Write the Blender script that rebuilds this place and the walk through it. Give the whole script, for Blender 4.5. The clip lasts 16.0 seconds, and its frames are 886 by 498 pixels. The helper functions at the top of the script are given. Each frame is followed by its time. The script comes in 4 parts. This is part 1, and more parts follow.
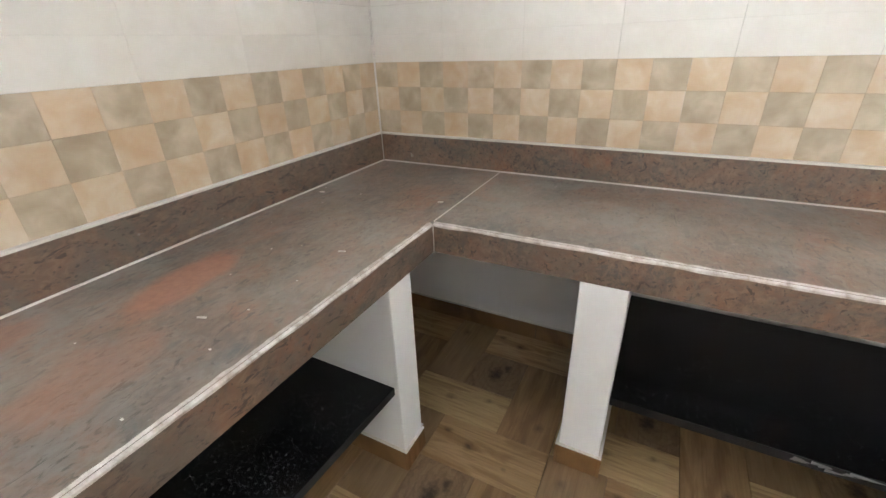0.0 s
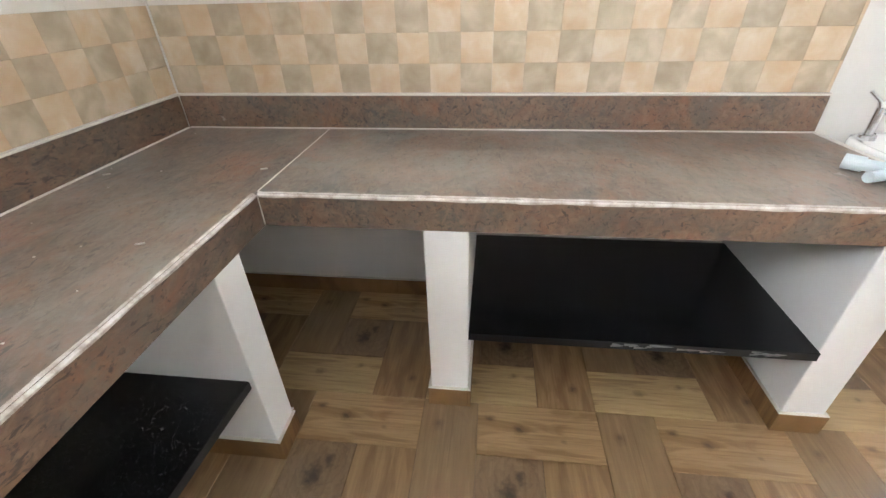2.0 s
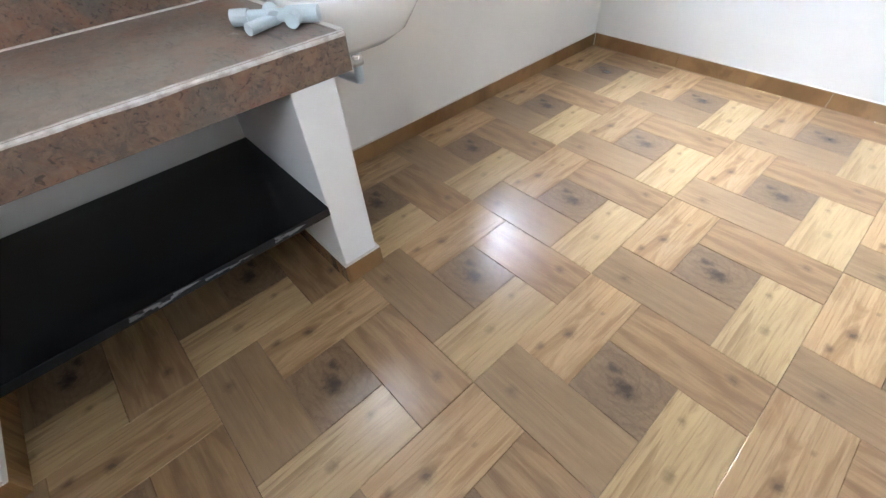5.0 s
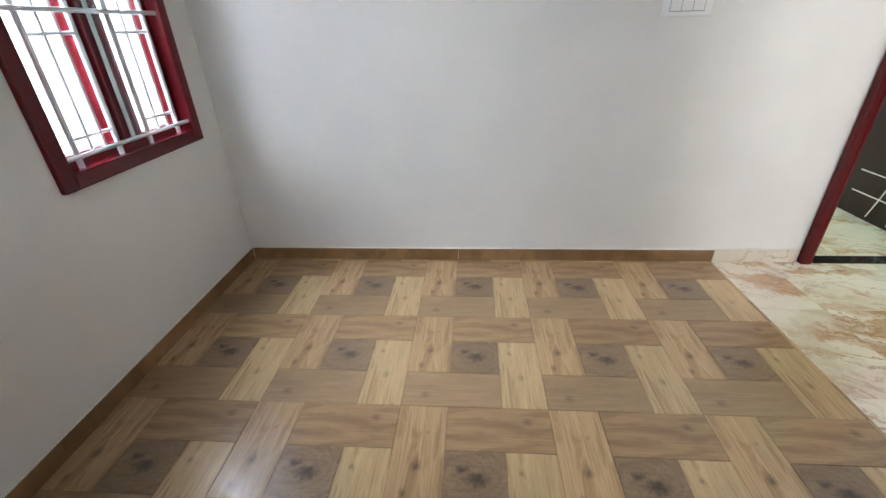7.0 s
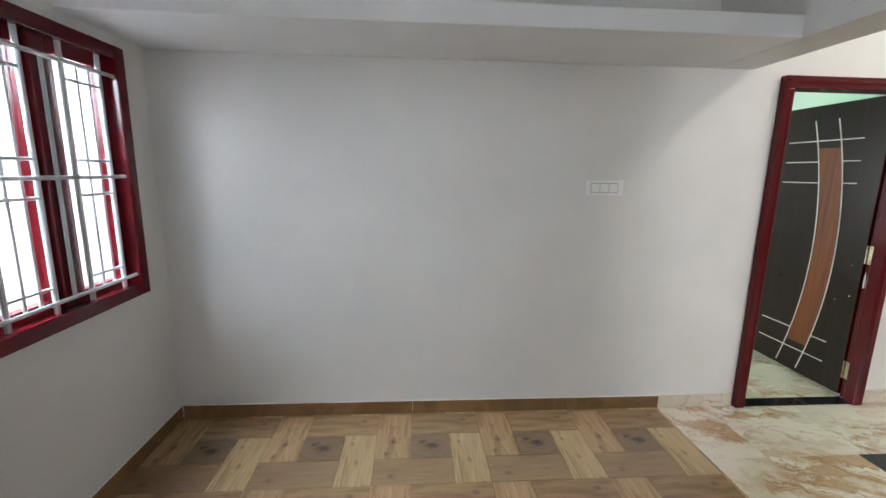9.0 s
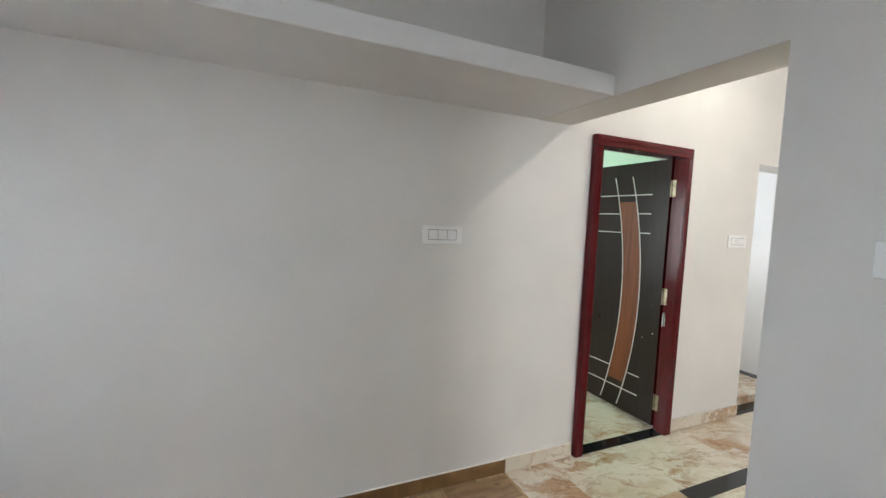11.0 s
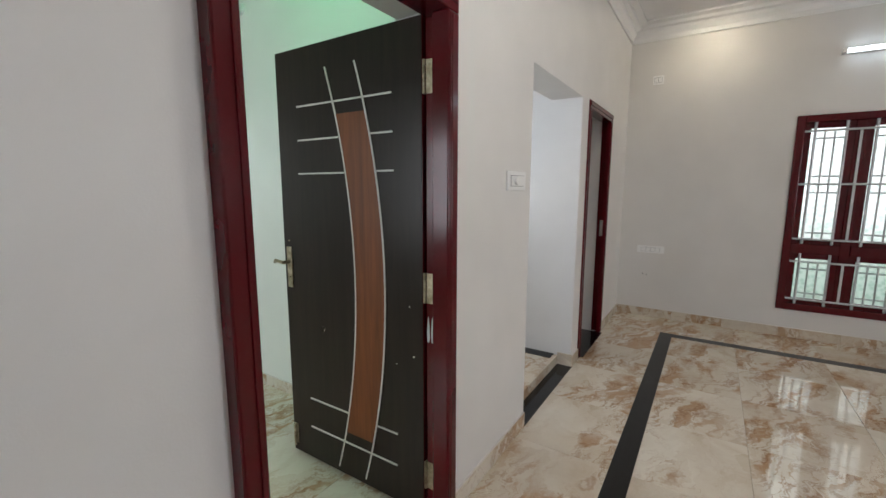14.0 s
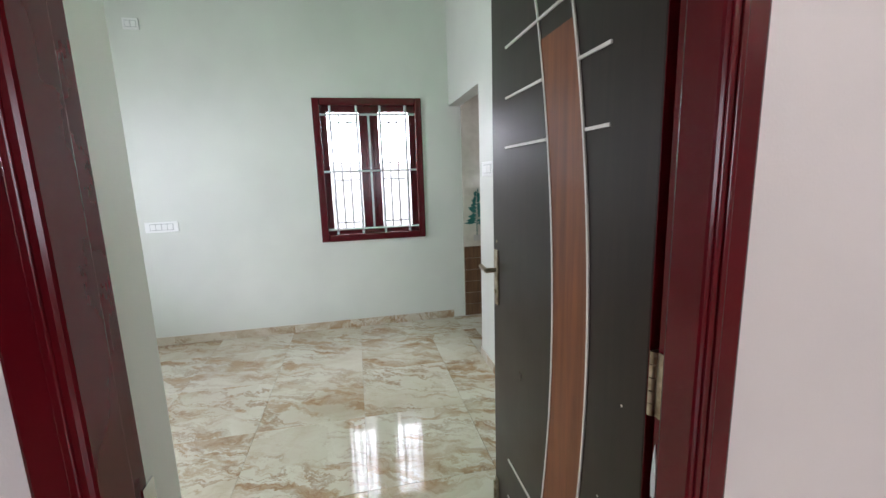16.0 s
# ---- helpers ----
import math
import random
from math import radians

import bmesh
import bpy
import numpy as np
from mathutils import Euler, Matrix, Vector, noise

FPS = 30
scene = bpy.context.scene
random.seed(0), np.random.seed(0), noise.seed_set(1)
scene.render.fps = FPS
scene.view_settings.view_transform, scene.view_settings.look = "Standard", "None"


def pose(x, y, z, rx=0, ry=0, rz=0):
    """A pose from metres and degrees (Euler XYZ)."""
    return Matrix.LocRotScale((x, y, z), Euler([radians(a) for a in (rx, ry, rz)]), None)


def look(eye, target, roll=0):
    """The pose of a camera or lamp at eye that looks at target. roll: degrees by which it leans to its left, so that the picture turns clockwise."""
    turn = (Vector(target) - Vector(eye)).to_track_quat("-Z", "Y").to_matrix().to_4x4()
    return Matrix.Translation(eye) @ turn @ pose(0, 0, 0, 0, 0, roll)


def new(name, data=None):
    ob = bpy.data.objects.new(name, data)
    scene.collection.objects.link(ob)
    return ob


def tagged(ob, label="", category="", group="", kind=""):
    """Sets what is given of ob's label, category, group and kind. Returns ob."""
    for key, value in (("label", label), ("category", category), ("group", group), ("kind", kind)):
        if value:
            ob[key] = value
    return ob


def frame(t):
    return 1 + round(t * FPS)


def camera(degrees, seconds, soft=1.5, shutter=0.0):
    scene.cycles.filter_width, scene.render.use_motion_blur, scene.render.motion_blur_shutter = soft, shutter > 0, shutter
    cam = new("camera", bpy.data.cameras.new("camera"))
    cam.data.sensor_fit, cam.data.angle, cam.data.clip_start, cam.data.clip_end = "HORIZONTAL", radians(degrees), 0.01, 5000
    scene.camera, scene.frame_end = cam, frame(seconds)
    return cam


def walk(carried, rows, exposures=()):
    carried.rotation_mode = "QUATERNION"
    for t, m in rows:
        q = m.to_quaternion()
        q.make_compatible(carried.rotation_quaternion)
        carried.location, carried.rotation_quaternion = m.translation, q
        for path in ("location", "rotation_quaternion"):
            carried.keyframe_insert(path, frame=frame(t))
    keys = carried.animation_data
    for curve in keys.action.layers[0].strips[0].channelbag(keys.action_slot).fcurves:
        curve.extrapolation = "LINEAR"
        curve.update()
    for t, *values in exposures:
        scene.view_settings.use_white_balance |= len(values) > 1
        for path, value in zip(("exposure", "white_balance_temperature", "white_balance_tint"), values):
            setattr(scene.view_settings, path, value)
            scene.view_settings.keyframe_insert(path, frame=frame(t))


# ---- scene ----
cam = camera(93.5, 16.0)
PATH = [
    (0, (-0.012, 0.217, 1.285), (-0.859, 1.799, 0.404), -2.0),
    (0.5, (0.011, 0.258, 1.303), (-0.611, 1.928, 0.394), -2.4),
    (1, (0.024, 0.272, 1.298), (-0.404, 1.994, 0.374), -2.0),
    (1.5, (0.03, 0.283, 1.282), (-0.264, 2.006, 0.309), -1.7),
    (2, (0.03, 0.274, 1.259), (-0.18, 1.951, 0.19), -1.6),
    (2.5, (0.027, 0.245, 1.221), (-0.131, 1.85, 0.04), -1.6),
    (3, (0.036, 0.205, 1.178), (-0.071, 1.73, -0.112), -2.2),
    (3.5, (0.091, 0.15, 1.157), (0.089, 1.604, -0.216), -3.1),
    (4, (0.224, 0.104, 1.16), (0.422, 1.486, -0.272), -3.8),
    (4.5, (0.397, 0.117, 1.147), (0.915, 1.405, -0.293), -4.7),
    (5, (0.613, 0.24, 1.147), (1.499, 1.324, -0.281), -4.5),
    (5.2, (0.702, 0.272, 1.172), (1.712, 1.252, -0.240), -4.7),
    (7.3, (1.028, 0.378, 1.385), (2.845, 0.443, 0.553), -1.7),
    (7.5, (1.029, 0.391, 1.405), (2.88, 0.432, 0.646), -1.5),
    (8, (1.018, 0.393, 1.457), (2.932, 0.407, 0.878), -0.8),
    (8.2, (1.013, 0.399, 1.471), (2.947, 0.408, 0.961), -0.6),
    (10.3, (1.056, 0.468, 1.508), (3.006, 0.039, 1.389), 2.1),
    (10.5, (1.141, 0.423, 1.501), (3.065, -0.111, 1.38), 2.1),
    (11, (1.404, 0.237, 1.502), (3.219, -0.59, 1.36), 2.6),
    (11.5, (1.663, 0.058, 1.496), (3.315, -1.054, 1.315), 3.2),
    (12, (1.924, -0.12, 1.482), (3.383, -1.473, 1.284), 2.9),
    (12.5, (2.141, -0.381, 1.461), (3.396, -1.922, 1.235), 2.5),
    (13, (2.307, -0.648, 1.442), (3.402, -2.302, 1.19), 1.9),
    (13.5, (2.48, -0.916, 1.422), (3.486, -2.624, 1.155), 0.9),
    (14, (2.58, -1.214, 1.395), (3.651, -2.878, 1.107), 0.1),
    (14.5, (2.665, -1.501, 1.381), (3.951, -3.003, 1.079), -0.4),
    (15, (2.792, -1.753, 1.373), (4.364, -2.949, 1.058), -0.9),
    (15.5, (2.882, -1.907, 1.364), (4.69, -2.698, 1.04), -1.1),
    (16, (2.909, -2.031, 1.378), (4.839, -2.425, 1.032), -1.8),
]
walk(cam, [(t, look(eye, target, roll)) for t, eye, target, roll in PATH],
     exposures=[(0, 2.05, 6450, 10), (3, 2.25, 6400, 10), (4.5, 1.97, 6050, 10), (5.2, 1.55, 5900, 10), (7.3, 0.4, 6250, 10), (8.2, 0.15, 6250, 10), (10.3, 0.06, 6350, 10), (12, 0.0, 6450, 10), (13, -0.3, 6250, 10), (13.6, -0.62, 6250, 11), (14.5, -0.42, 6200, 13), (15.2, -0.24, 6080, 16), (16, -0.25, 6250, 24)])


# ---- world and light ----
world = bpy.data.worlds.new("sky")
scene.world = world
world.use_nodes = True
wt = world.node_tree
sky = wt.nodes.new("ShaderNodeTexSky")
sky.sky_type = "NISHITA"
sky.sun_disc = False
sky.sun_elevation, sky.sun_rotation = radians(48), radians(20)
sky.dust_density = 4.0
wt.links.new(sky.outputs[0], wt.nodes["Background"].inputs[0])
wt.nodes["Background"].inputs[1].default_value = 0.12

sun = new("sun", bpy.data.lights.new("sun", "SUN"))
sun.data.energy, sun.data.angle, sun.data.color = 1.0, radians(14), (1.0, 0.96, 0.9)
sun.matrix_world = look((6, 12, 14), (2, 0, 0))


def window_light(name, place, target, w, h, watts, colour):
    """Sky light that stands in a window's opening."""
    ob = new(name, bpy.data.lights.new(name, "AREA"))
    ob.data.shape, ob.data.size, ob.data.size_y = "RECTANGLE", w, h
    ob.data.energy, ob.data.color = watts, colour
    ob.matrix_world = look(place, target)
    return ob


KITCHEN_SKY, KITCHEN_WEST, LIVING_SKY, FRONT_FILL, BED_SKY, BED_NORTH, PASSAGE_FILL = 360, 245, 10, 80, 62, 72, 18
KITCHEN_VENT = 18
window_light("kitchen_window_light", (2.72, 2.60, 2.18), (3.0, 0.6, 0.38), 1.8, 1.5, KITCHEN_SKY, (0.80, 0.90, 1.0))
window_light("kitchen_west_window_light", (-1.33, -0.07, 1.50), (1, -0.07, 0.95), 0.80, 0.85, KITCHEN_WEST, (0.92, 0.96, 1.0))
window_light("living_window_light", (1.56, -6.95, 2.45), (1.56, -3, 0.2), 1.2, 0.9, LIVING_SKY, (0.90, 0.96, 1.0))
# added fill for the living room, behind an assumed, unseen window
window_light("front_window_light", (-1.62, -3.0, 1.5), (3, -3.0, 1.4), 1.6, 1.4, FRONT_FILL, (0.97, 0.97, 1.0))
window_light("bedroom_window_light", (7.30, -2.18, 2.0), (4, -2.18, 1.0), 1.3, 1.0, BED_SKY, (0.90, 0.97, 1.0))
window_light("bedroom_north_window_light", (5.1, 0.86, 1.45), (5.4, -2.2, 1.3), 1.5, 1.4, BED_NORTH, (0.92, 0.97, 1.0))
# added fill that brightens the bathroom; its opening is unseen
window_light("bath_ventilator_light", (6.0, -4.86, 2.2), (6.3, -3.2, 0.8), 0.6, 0.4, 16, (0.95, 0.97, 1.0))
# out-of-view lamp added to whiten the passage reveal
window_light("passage_window_light", (4.56, -3.62, 1.7), (3.4, -4.3, 1.4), 0.5, 1.0, PASSAGE_FILL, (0.93, 0.97, 1.0))
window_light("kitchen_ventilator_light", (1.06, 2.10, 2.42), (0.7, 0.6, 1.0), 0.75, 0.55, KITCHEN_VENT, (0.90, 0.95, 1.0))


# ---- materials ----
def mat(name, colour, rough=0.5, metal=0.0, spec=0.5, coat=0.0):
    m = bpy.data.materials.new(name)
    m.use_nodes = True
    b = m.node_tree.nodes["Principled BSDF"]
    b.inputs["Base Color"].default_value = (*colour, 1)
    b.inputs["Roughness"].default_value = rough
    b.inputs["Metallic"].default_value = metal
    b.inputs["Specular IOR Level"].default_value = spec
    b.inputs["Coat Weight"].default_value = coat
    b.inputs["Coat Roughness"].default_value = 0.06
    return m


class Nodes:
    """Short hands for one material's node tree."""

    def __init__(self, m):
        self.m, self.t = m, m.node_tree
        self.b = self.t.nodes["Principled BSDF"]

    def add(self, kind, **values):
        n = self.t.nodes.new(kind)
        for k, v in values.items():
            n.inputs[k.replace("_", " ")].default_value = v
        return n

    def link(self, a, b):
        self.t.links.new(a, b)

    def coords(self, scale=(1, 1, 1), world_space=False, shift=False, turn=(0, 0, 0)):
        c = self.t.nodes.new("ShaderNodeNewGeometry" if world_space else "ShaderNodeTexCoord")
        out = c.outputs["Position" if world_space else "Object"]
        if shift:
            info = self.t.nodes.new("ShaderNodeObjectInfo")
            mul = self.t.nodes.new("ShaderNodeVectorMath")
            mul.operation = "MULTIPLY_ADD"
            mul.inputs[1].default_value = (37.0, 53.0, 71.0)
            self.link(info.outputs["Random"], mul.inputs[0])
            self.link(out, mul.inputs[2])
            out = mul.outputs[0]
        mp = self.t.nodes.new("ShaderNodeMapping")
        mp.inputs["Scale"].default_value = scale
        mp.inputs["Rotation"].default_value = turn
        self.link(out, mp.inputs[0])
        return mp.outputs[0]

    def noise(self, vec, scale, detail=4.0, rough=0.55, distort=0.0):
        n = self.add("ShaderNodeTexNoise", Scale=scale, Detail=detail, Roughness=rough, Distortion=distort)
        self.link(vec, n.inputs["Vector"])
        return n.outputs[0]

    def ramp(self, fac, *stops):
        r = self.t.nodes.new("ShaderNodeValToRGB")
        el = r.color_ramp.elements
        el.remove(el[1])
        el[0].position = stops[0][0]
        for k, (p, c) in enumerate(stops):
            e = el[0] if k == 0 else el.new(p)
            e.color = (*c, 1) if isinstance(c, tuple) else (c, c, c, 1)
        self.link(fac, r.inputs[0])
        return r.outputs[0]

    def mix(self, fac, a, b, mode="MIX"):
        n = self.t.nodes.new("ShaderNodeMix")
        n.data_type, n.blend_type = "RGBA", mode
        for s, v in ((n.inputs[0], fac), (n.inputs[6], a), (n.inputs[7], b)):
            if isinstance(v, (int, float)):
                s.default_value = v
            elif isinstance(v, tuple):
                s.default_value = (*v, 1)
            else:
                self.link(v, s)
        return n.outputs[2]

    def calc(self, op, a, b=0.0):
        n = self.t.nodes.new("ShaderNodeMath")
        n.operation = op
        for s, v in zip(n.inputs, (a, b)):
            if isinstance(v, (int, float)):
                s.default_value = v
            else:
                self.link(v, s)
        return n.outputs[0]

    def colour(self, out):
        self.link(out, self.b.inputs["Base Color"])

    def rough(self, out):
        self.link(out, self.b.inputs["Roughness"])

    def bump(self, height, strength=0.2, depth=0.002):
        n = self.add("ShaderNodeBump", Strength=strength, Distance=depth)
        self.link(height, n.inputs["Height"])
        self.link(n.outputs[0], self.b.inputs["Normal"])

    def random(self):
        return self.t.nodes.new("ShaderNodeObjectInfo").outputs["Random"]


def paint(name, colour, rough=0.5, grain=0.25, mottling=0.05):
    """Rolled wall paint: fine orange-peel relief and faint large clouds."""
    m = mat(name, colour, rough)
    n = Nodes(m)
    p = n.coords(world_space=True)
    big = n.noise(p, 1.3, 3)
    dark = tuple(c * (1 - mottling * 2) for c in colour)
    n.colour(n.mix(n.ramp(big, (0.35, 0.0), (0.7, 1.0)), dark, colour))
    n.bump(n.noise(p, 160, 3), grain, 0.0015)
    return m


M_WALL = paint("wall_paint", (0.715, 0.698, 0.670), 0.48)
M_WHITE = paint("white_distemper", (0.80, 0.80, 0.80), 0.6)
M_BED = paint("bedroom_paint", (0.675, 0.690, 0.640), 0.5)
# this green stands in for green light on the bedroom's upper walls
M_GREEN_BOUNCE = paint("green_bounce_ceiling", (0.50, 0.68, 0.54), 0.5)
M_CEIL = paint("ceiling_paint", (0.82, 0.82, 0.81), 0.6)


def gloss_paint(name, colour, rough):
    m = mat(name, colour, rough, spec=0.33)
    n = Nodes(m)
    p = n.coords(world_space=True)
    spots = n.noise(p, 9, 5)
    n.colour(n.mix(n.ramp(spots, (0.3, 0.0), (0.75, 1.0)), tuple(c * 0.75 for c in colour), colour))
    n.rough(n.ramp(n.noise(p, 5, 4), (0.3, rough), (0.7, rough * 1.35)))
    n.bump(n.noise(n.coords((60, 60, 4), True), 1.0, 2), 0.06, 0.001)
    return m


M_MAROON = gloss_paint("maroon_enamel", (0.092, 0.0034, 0.007), 0.15)


def granite(name, colours, rough, dust=0.0):
    m = mat(name, colours[0], rough)
    n = Nodes(m)
    p = n.coords((1, 0.55, 1), True, turn=(0, 0, 0.5))
    q = n.coords((1, 1, 1), True)
    clouds = n.noise(p, 5.5, 6, 0.65, 1.6)
    grains = n.noise(p, 42, 5, 0.7, 1.0)
    flecks = n.noise(n.coords((1, 0.35, 1), True, turn=(0, 0, 0.5)), 40, 3, 0.6, 1.5)
    c = n.ramp(clouds, (0.32, colours[1]), (0.5, colours[0]), (0.68, colours[2]))
    c = n.mix(n.ramp(grains, (0.44, 0.0), (0.64, 0.75)), c, colours[3])
    slate = n.calc("MULTIPLY", n.ramp(n.noise(q, 4.2, 6, 0.7, 1.2), (0.50, 0.0), (0.62, 0.7)), n.ramp(grains, (0.3, 0.5), (0.6, 1.0)))
    c = n.mix(slate, c, colours[5])
    pits = n.noise(p, 85, 3, 0.6, 0.5)
    c = n.mix(n.ramp(pits, (0.58, 0.0), (0.68, 0.6)), c, colours[4])
    c = n.mix(n.ramp(flecks, (0.60, 0.0), (0.68, 0.8)), c, colours[4])
    if dust:
        c = n.mix(n.calc("MULTIPLY", n.ramp(n.noise(q, 2.3, 6, 0.65), (0.42, 0.0), (0.75, 1.0)), dust), c, (0.36, 0.335, 0.295))
        spill = n.ramp(n.noise(q, 14, 5, 0.6), (0.70, 0.0), (0.76, 0.5))
        c = n.mix(spill, c, (0.45, 0.43, 0.41))
    n.colour(c)
    n.rough(n.ramp(n.noise(q, 3, 5), (0.3, rough), (0.75, rough * 1.5)))
    n.bump(grains, 0.12, 0.001)
    return m


M_GRANITE = granite("brown_granite", [(0.150, 0.108, 0.083), (0.098, 0.098, 0.092), (0.225, 0.120, 0.080), (0.215, 0.170, 0.138), (0.06, 0.05, 0.045), (0.175, 0.178, 0.165)], 0.285, 0.55)
M_GRANITE_RAW = granite("brown_granite_face", [(0.140, 0.090, 0.064), (0.088, 0.080, 0.070), (0.215, 0.105, 0.062), (0.225, 0.150, 0.105), (0.035, 0.028, 0.024), (0.11, 0.10, 0.085)], 0.36, 0.1)


def rust_patch():
    """A red-brown vein that comes to the surface of the long slab."""
    m = M_GRANITE
    n = Nodes(m)
    old = n.b.inputs["Base Color"].links[0].from_socket
    g = n.t.nodes.new("ShaderNodeNewGeometry")
    for cx, cy, ax, ay, turn, strength in ((-0.955, 0.69, 0.085, 0.19, 0.2, 0.8), (-0.80, 0.42, 0.10, 0.15, 0.1, 0.35), (-1.08, 0.36, 0.07, 0.13, 0.0, 0.5)):
        mp = n.t.nodes.new("ShaderNodeMapping")
        mp.vector_type = "TEXTURE"
        mp.inputs["Location"].default_value = (cx, cy, 0.8)
        mp.inputs["Rotation"].default_value = (0, 0, turn)
        mp.inputs["Scale"].default_value = (ax, ay, 1)
        n.link(g.outputs["Position"], mp.inputs[0])
        ln = n.t.nodes.new("ShaderNodeVectorMath")
        ln.operation = "LENGTH"
        n.link(mp.outputs[0], ln.inputs[0])
        edge = n.calc("ADD", ln.outputs["Value"], n.calc("MULTIPLY", n.noise(n.coords((1, 1, 1), True), 11, 5, 0.65), 0.9))
        mask = n.ramp(n.calc("MULTIPLY", edge, 0.5), (0.54, strength), (0.70, 0.0))
        tone = n.mix(n.noise(n.coords((1, 1, 1), True), 60, 4), (0.22, 0.085, 0.05), (0.40, 0.19, 0.12))
        old = n.mix(mask, old, tone)
    n.colour(old)


rust_patch()


def black_granite(name, rough):
    m = mat(name, (0.008, 0.008, 0.009), rough, spec=0.3)
    n = Nodes(m)
    p = n.coords((1, 1, 1), True)
    n.colour(n.mix(n.ramp(n.noise(p, 220, 2), (0.62, 0.0), (0.72, 0.5)), (0.007, 0.007, 0.008), (0.045, 0.045, 0.05)))
    n.rough(n.ramp(n.noise(p, 6, 5), (0.35, rough), (0.7, rough * 1.5)))
    return m


M_BLACK = black_granite("black_granite", 0.16)
M_BAND = black_granite("black_floor_band", 0.10)
M_BLACK_RAW = black_granite("honed_black_granite", 0.3)
M_DUST = mat("cement_smear", (0.17, 0.17, 0.175), 0.8)
M_GROUT = mat("white_grout", (0.62, 0.59, 0.55), 0.85)
M_EDGE = granite("worn_polished_edge", [(0.46, 0.42, 0.39), (0.38, 0.35, 0.33), (0.50, 0.44, 0.39), (0.60, 0.56, 0.52), (0.26, 0.20, 0.16), (0.42, 0.42, 0.42)], 0.45)
_n = Nodes(M_EDGE)
_n.colour(_n.ramp(_n.noise(_n.coords((1, 1, 1), True), 26, 6, 0.7), (0.33, (0.30, 0.24, 0.20)), (0.5, (0.50, 0.46, 0.43)), (0.7, (0.66, 0.64, 0.62))))


def printed_wood(name, light, dark, along, knots=(), streak=0.5, rings=False):
    """One printed plank on a ceramic tile; the print repeats on every tile."""
    light, dark = ((r, g * 0.985, b * 0.96) for r, g, b in (light, dark))
    m = mat(name, light, 0.13, spec=0.5)
    n = Nodes(m)
    scale = (2.0, 30, 1) if along == "x" else (30, 2.0, 1)
    wide = (1.3, 8, 1) if along == "x" else (8, 1.3, 1)
    fine = n.noise(n.coords(scale), 2.2, 6, 0.65, 0.6)
    broad = n.noise(n.coords(wide), 2.0, 4, 0.55, 1.3)
    mid = tuple((a * 0.55 + b * 0.45) for a, b in zip(light, dark))
    c = n.mix(n.ramp(fine, (0.36, 0.0), (0.62, 0.95)), light, mid)
    hair = n.noise(n.coords((1.6, 60, 1) if along == "x" else (60, 1.6, 1)), 2.0, 4, 0.6, 0.4)
    c = n.mix(n.ramp(hair, (0.56, 0.0), (0.68, 0.55)), c, dark)
    c = n.mix(n.ramp(broad, (0.50, 0.0), (0.57, streak * 0.6), (0.68, streak)), c, dark)
    pos = n.t.nodes.new("ShaderNodeTexCoord").outputs["Object"]
    for kx, ky, r, depth in knots:
        mp = n.t.nodes.new("ShaderNodeMapping")
        mp.vector_type = "TEXTURE"
        mp.inputs["Location"].default_value = (kx, ky, 0)
        mp.inputs["Scale"].default_value = (r * 1.35, r, 1) if along == "x" else (r, r * 1.35, 1)
        n.link(pos, mp.inputs[0])
        ln = n.t.nodes.new("ShaderNodeVectorMath")
        ln.operation = "LENGTH"
        n.link(mp.outputs[0], ln.inputs[0])
        d = n.calc("ADD", ln.outputs["Value"], n.calc("MULTIPLY", n.noise(n.coords((16, 16, 1)), 2.2, 5, 0.65), 2.4))
        c = n.mix(n.ramp(n.calc("MULTIPLY", d, 0.25), (0.36, depth), (0.50, depth * 0.45), (0.66, 0.0)), c, (0.06, 0.042, 0.03))
        if rings:
            wave = n.calc("SINE", n.calc("MULTIPLY", d, 5.0))
            c = n.mix(n.calc("MULTIPLY", n.ramp(wave, (0.2, 0.0), (0.9, 1.0)), 0.22), c, (0.10, 0.065, 0.04))
    tone = n.ramp(n.random(), (0.0, 0.92), (1.0, 1.06))
    c = n.mix(1.0, c, tone, "MULTIPLY")
    n.colour(c)
    n.rough(n.ramp(n.noise(n.coords((1, 1, 1), True), 7, 4), (0.3, 0.20), (0.75, 0.264)))
    n.bump(fine, 0.05, 0.0008)
    return m


M_W_TAN = printed_wood("tan_plank_print", (0.41, 0.275, 0.148), (0.20, 0.115, 0.058), "x", ((0.33, 0.50, 0.015, 0.75), (0.235, 0.535, 0.012, 0.6), (0.47, 0.47, 0.008, 0.4)), 0.75)
M_W_BROWN = printed_wood("brown_plank_print", (0.305, 0.196, 0.104), (0.165, 0.098, 0.052), "y", ((0.53, 0.09, 0.014, 0.6),), 0.6)
M_W_BROWN2 = printed_wood("dull_brown_plank_print", (0.275, 0.184, 0.104), (0.17, 0.108, 0.06), "y", ((0.06, 0.5, 0.015, 0.5),), 0.4)
M_W_PALE = printed_wood("pale_plank_print", (0.45, 0.322, 0.172), (0.21, 0.13, 0.068), "x", ((0.32, 0.13, 0.012, 0.55), (0.17, 0.09, 0.014, 0.45)), 0.95)
M_W_KNOT = printed_wood("knot_block_print", (0.235, 0.16, 0.097), (0.165, 0.105, 0.062), "y", ((0.29, 0.285, 0.034, 1.0), (0.325, 0.335, 0.018, 0.9)), 0.45, True)
M_W_BASE = mat("dark_tile_joint", (0.17, 0.11, 0.062), 0.5)
M_W_SKIRT = printed_wood("skirting_wood_print", (0.27, 0.155, 0.068), (0.14, 0.078, 0.034), "x", (), 0.8)


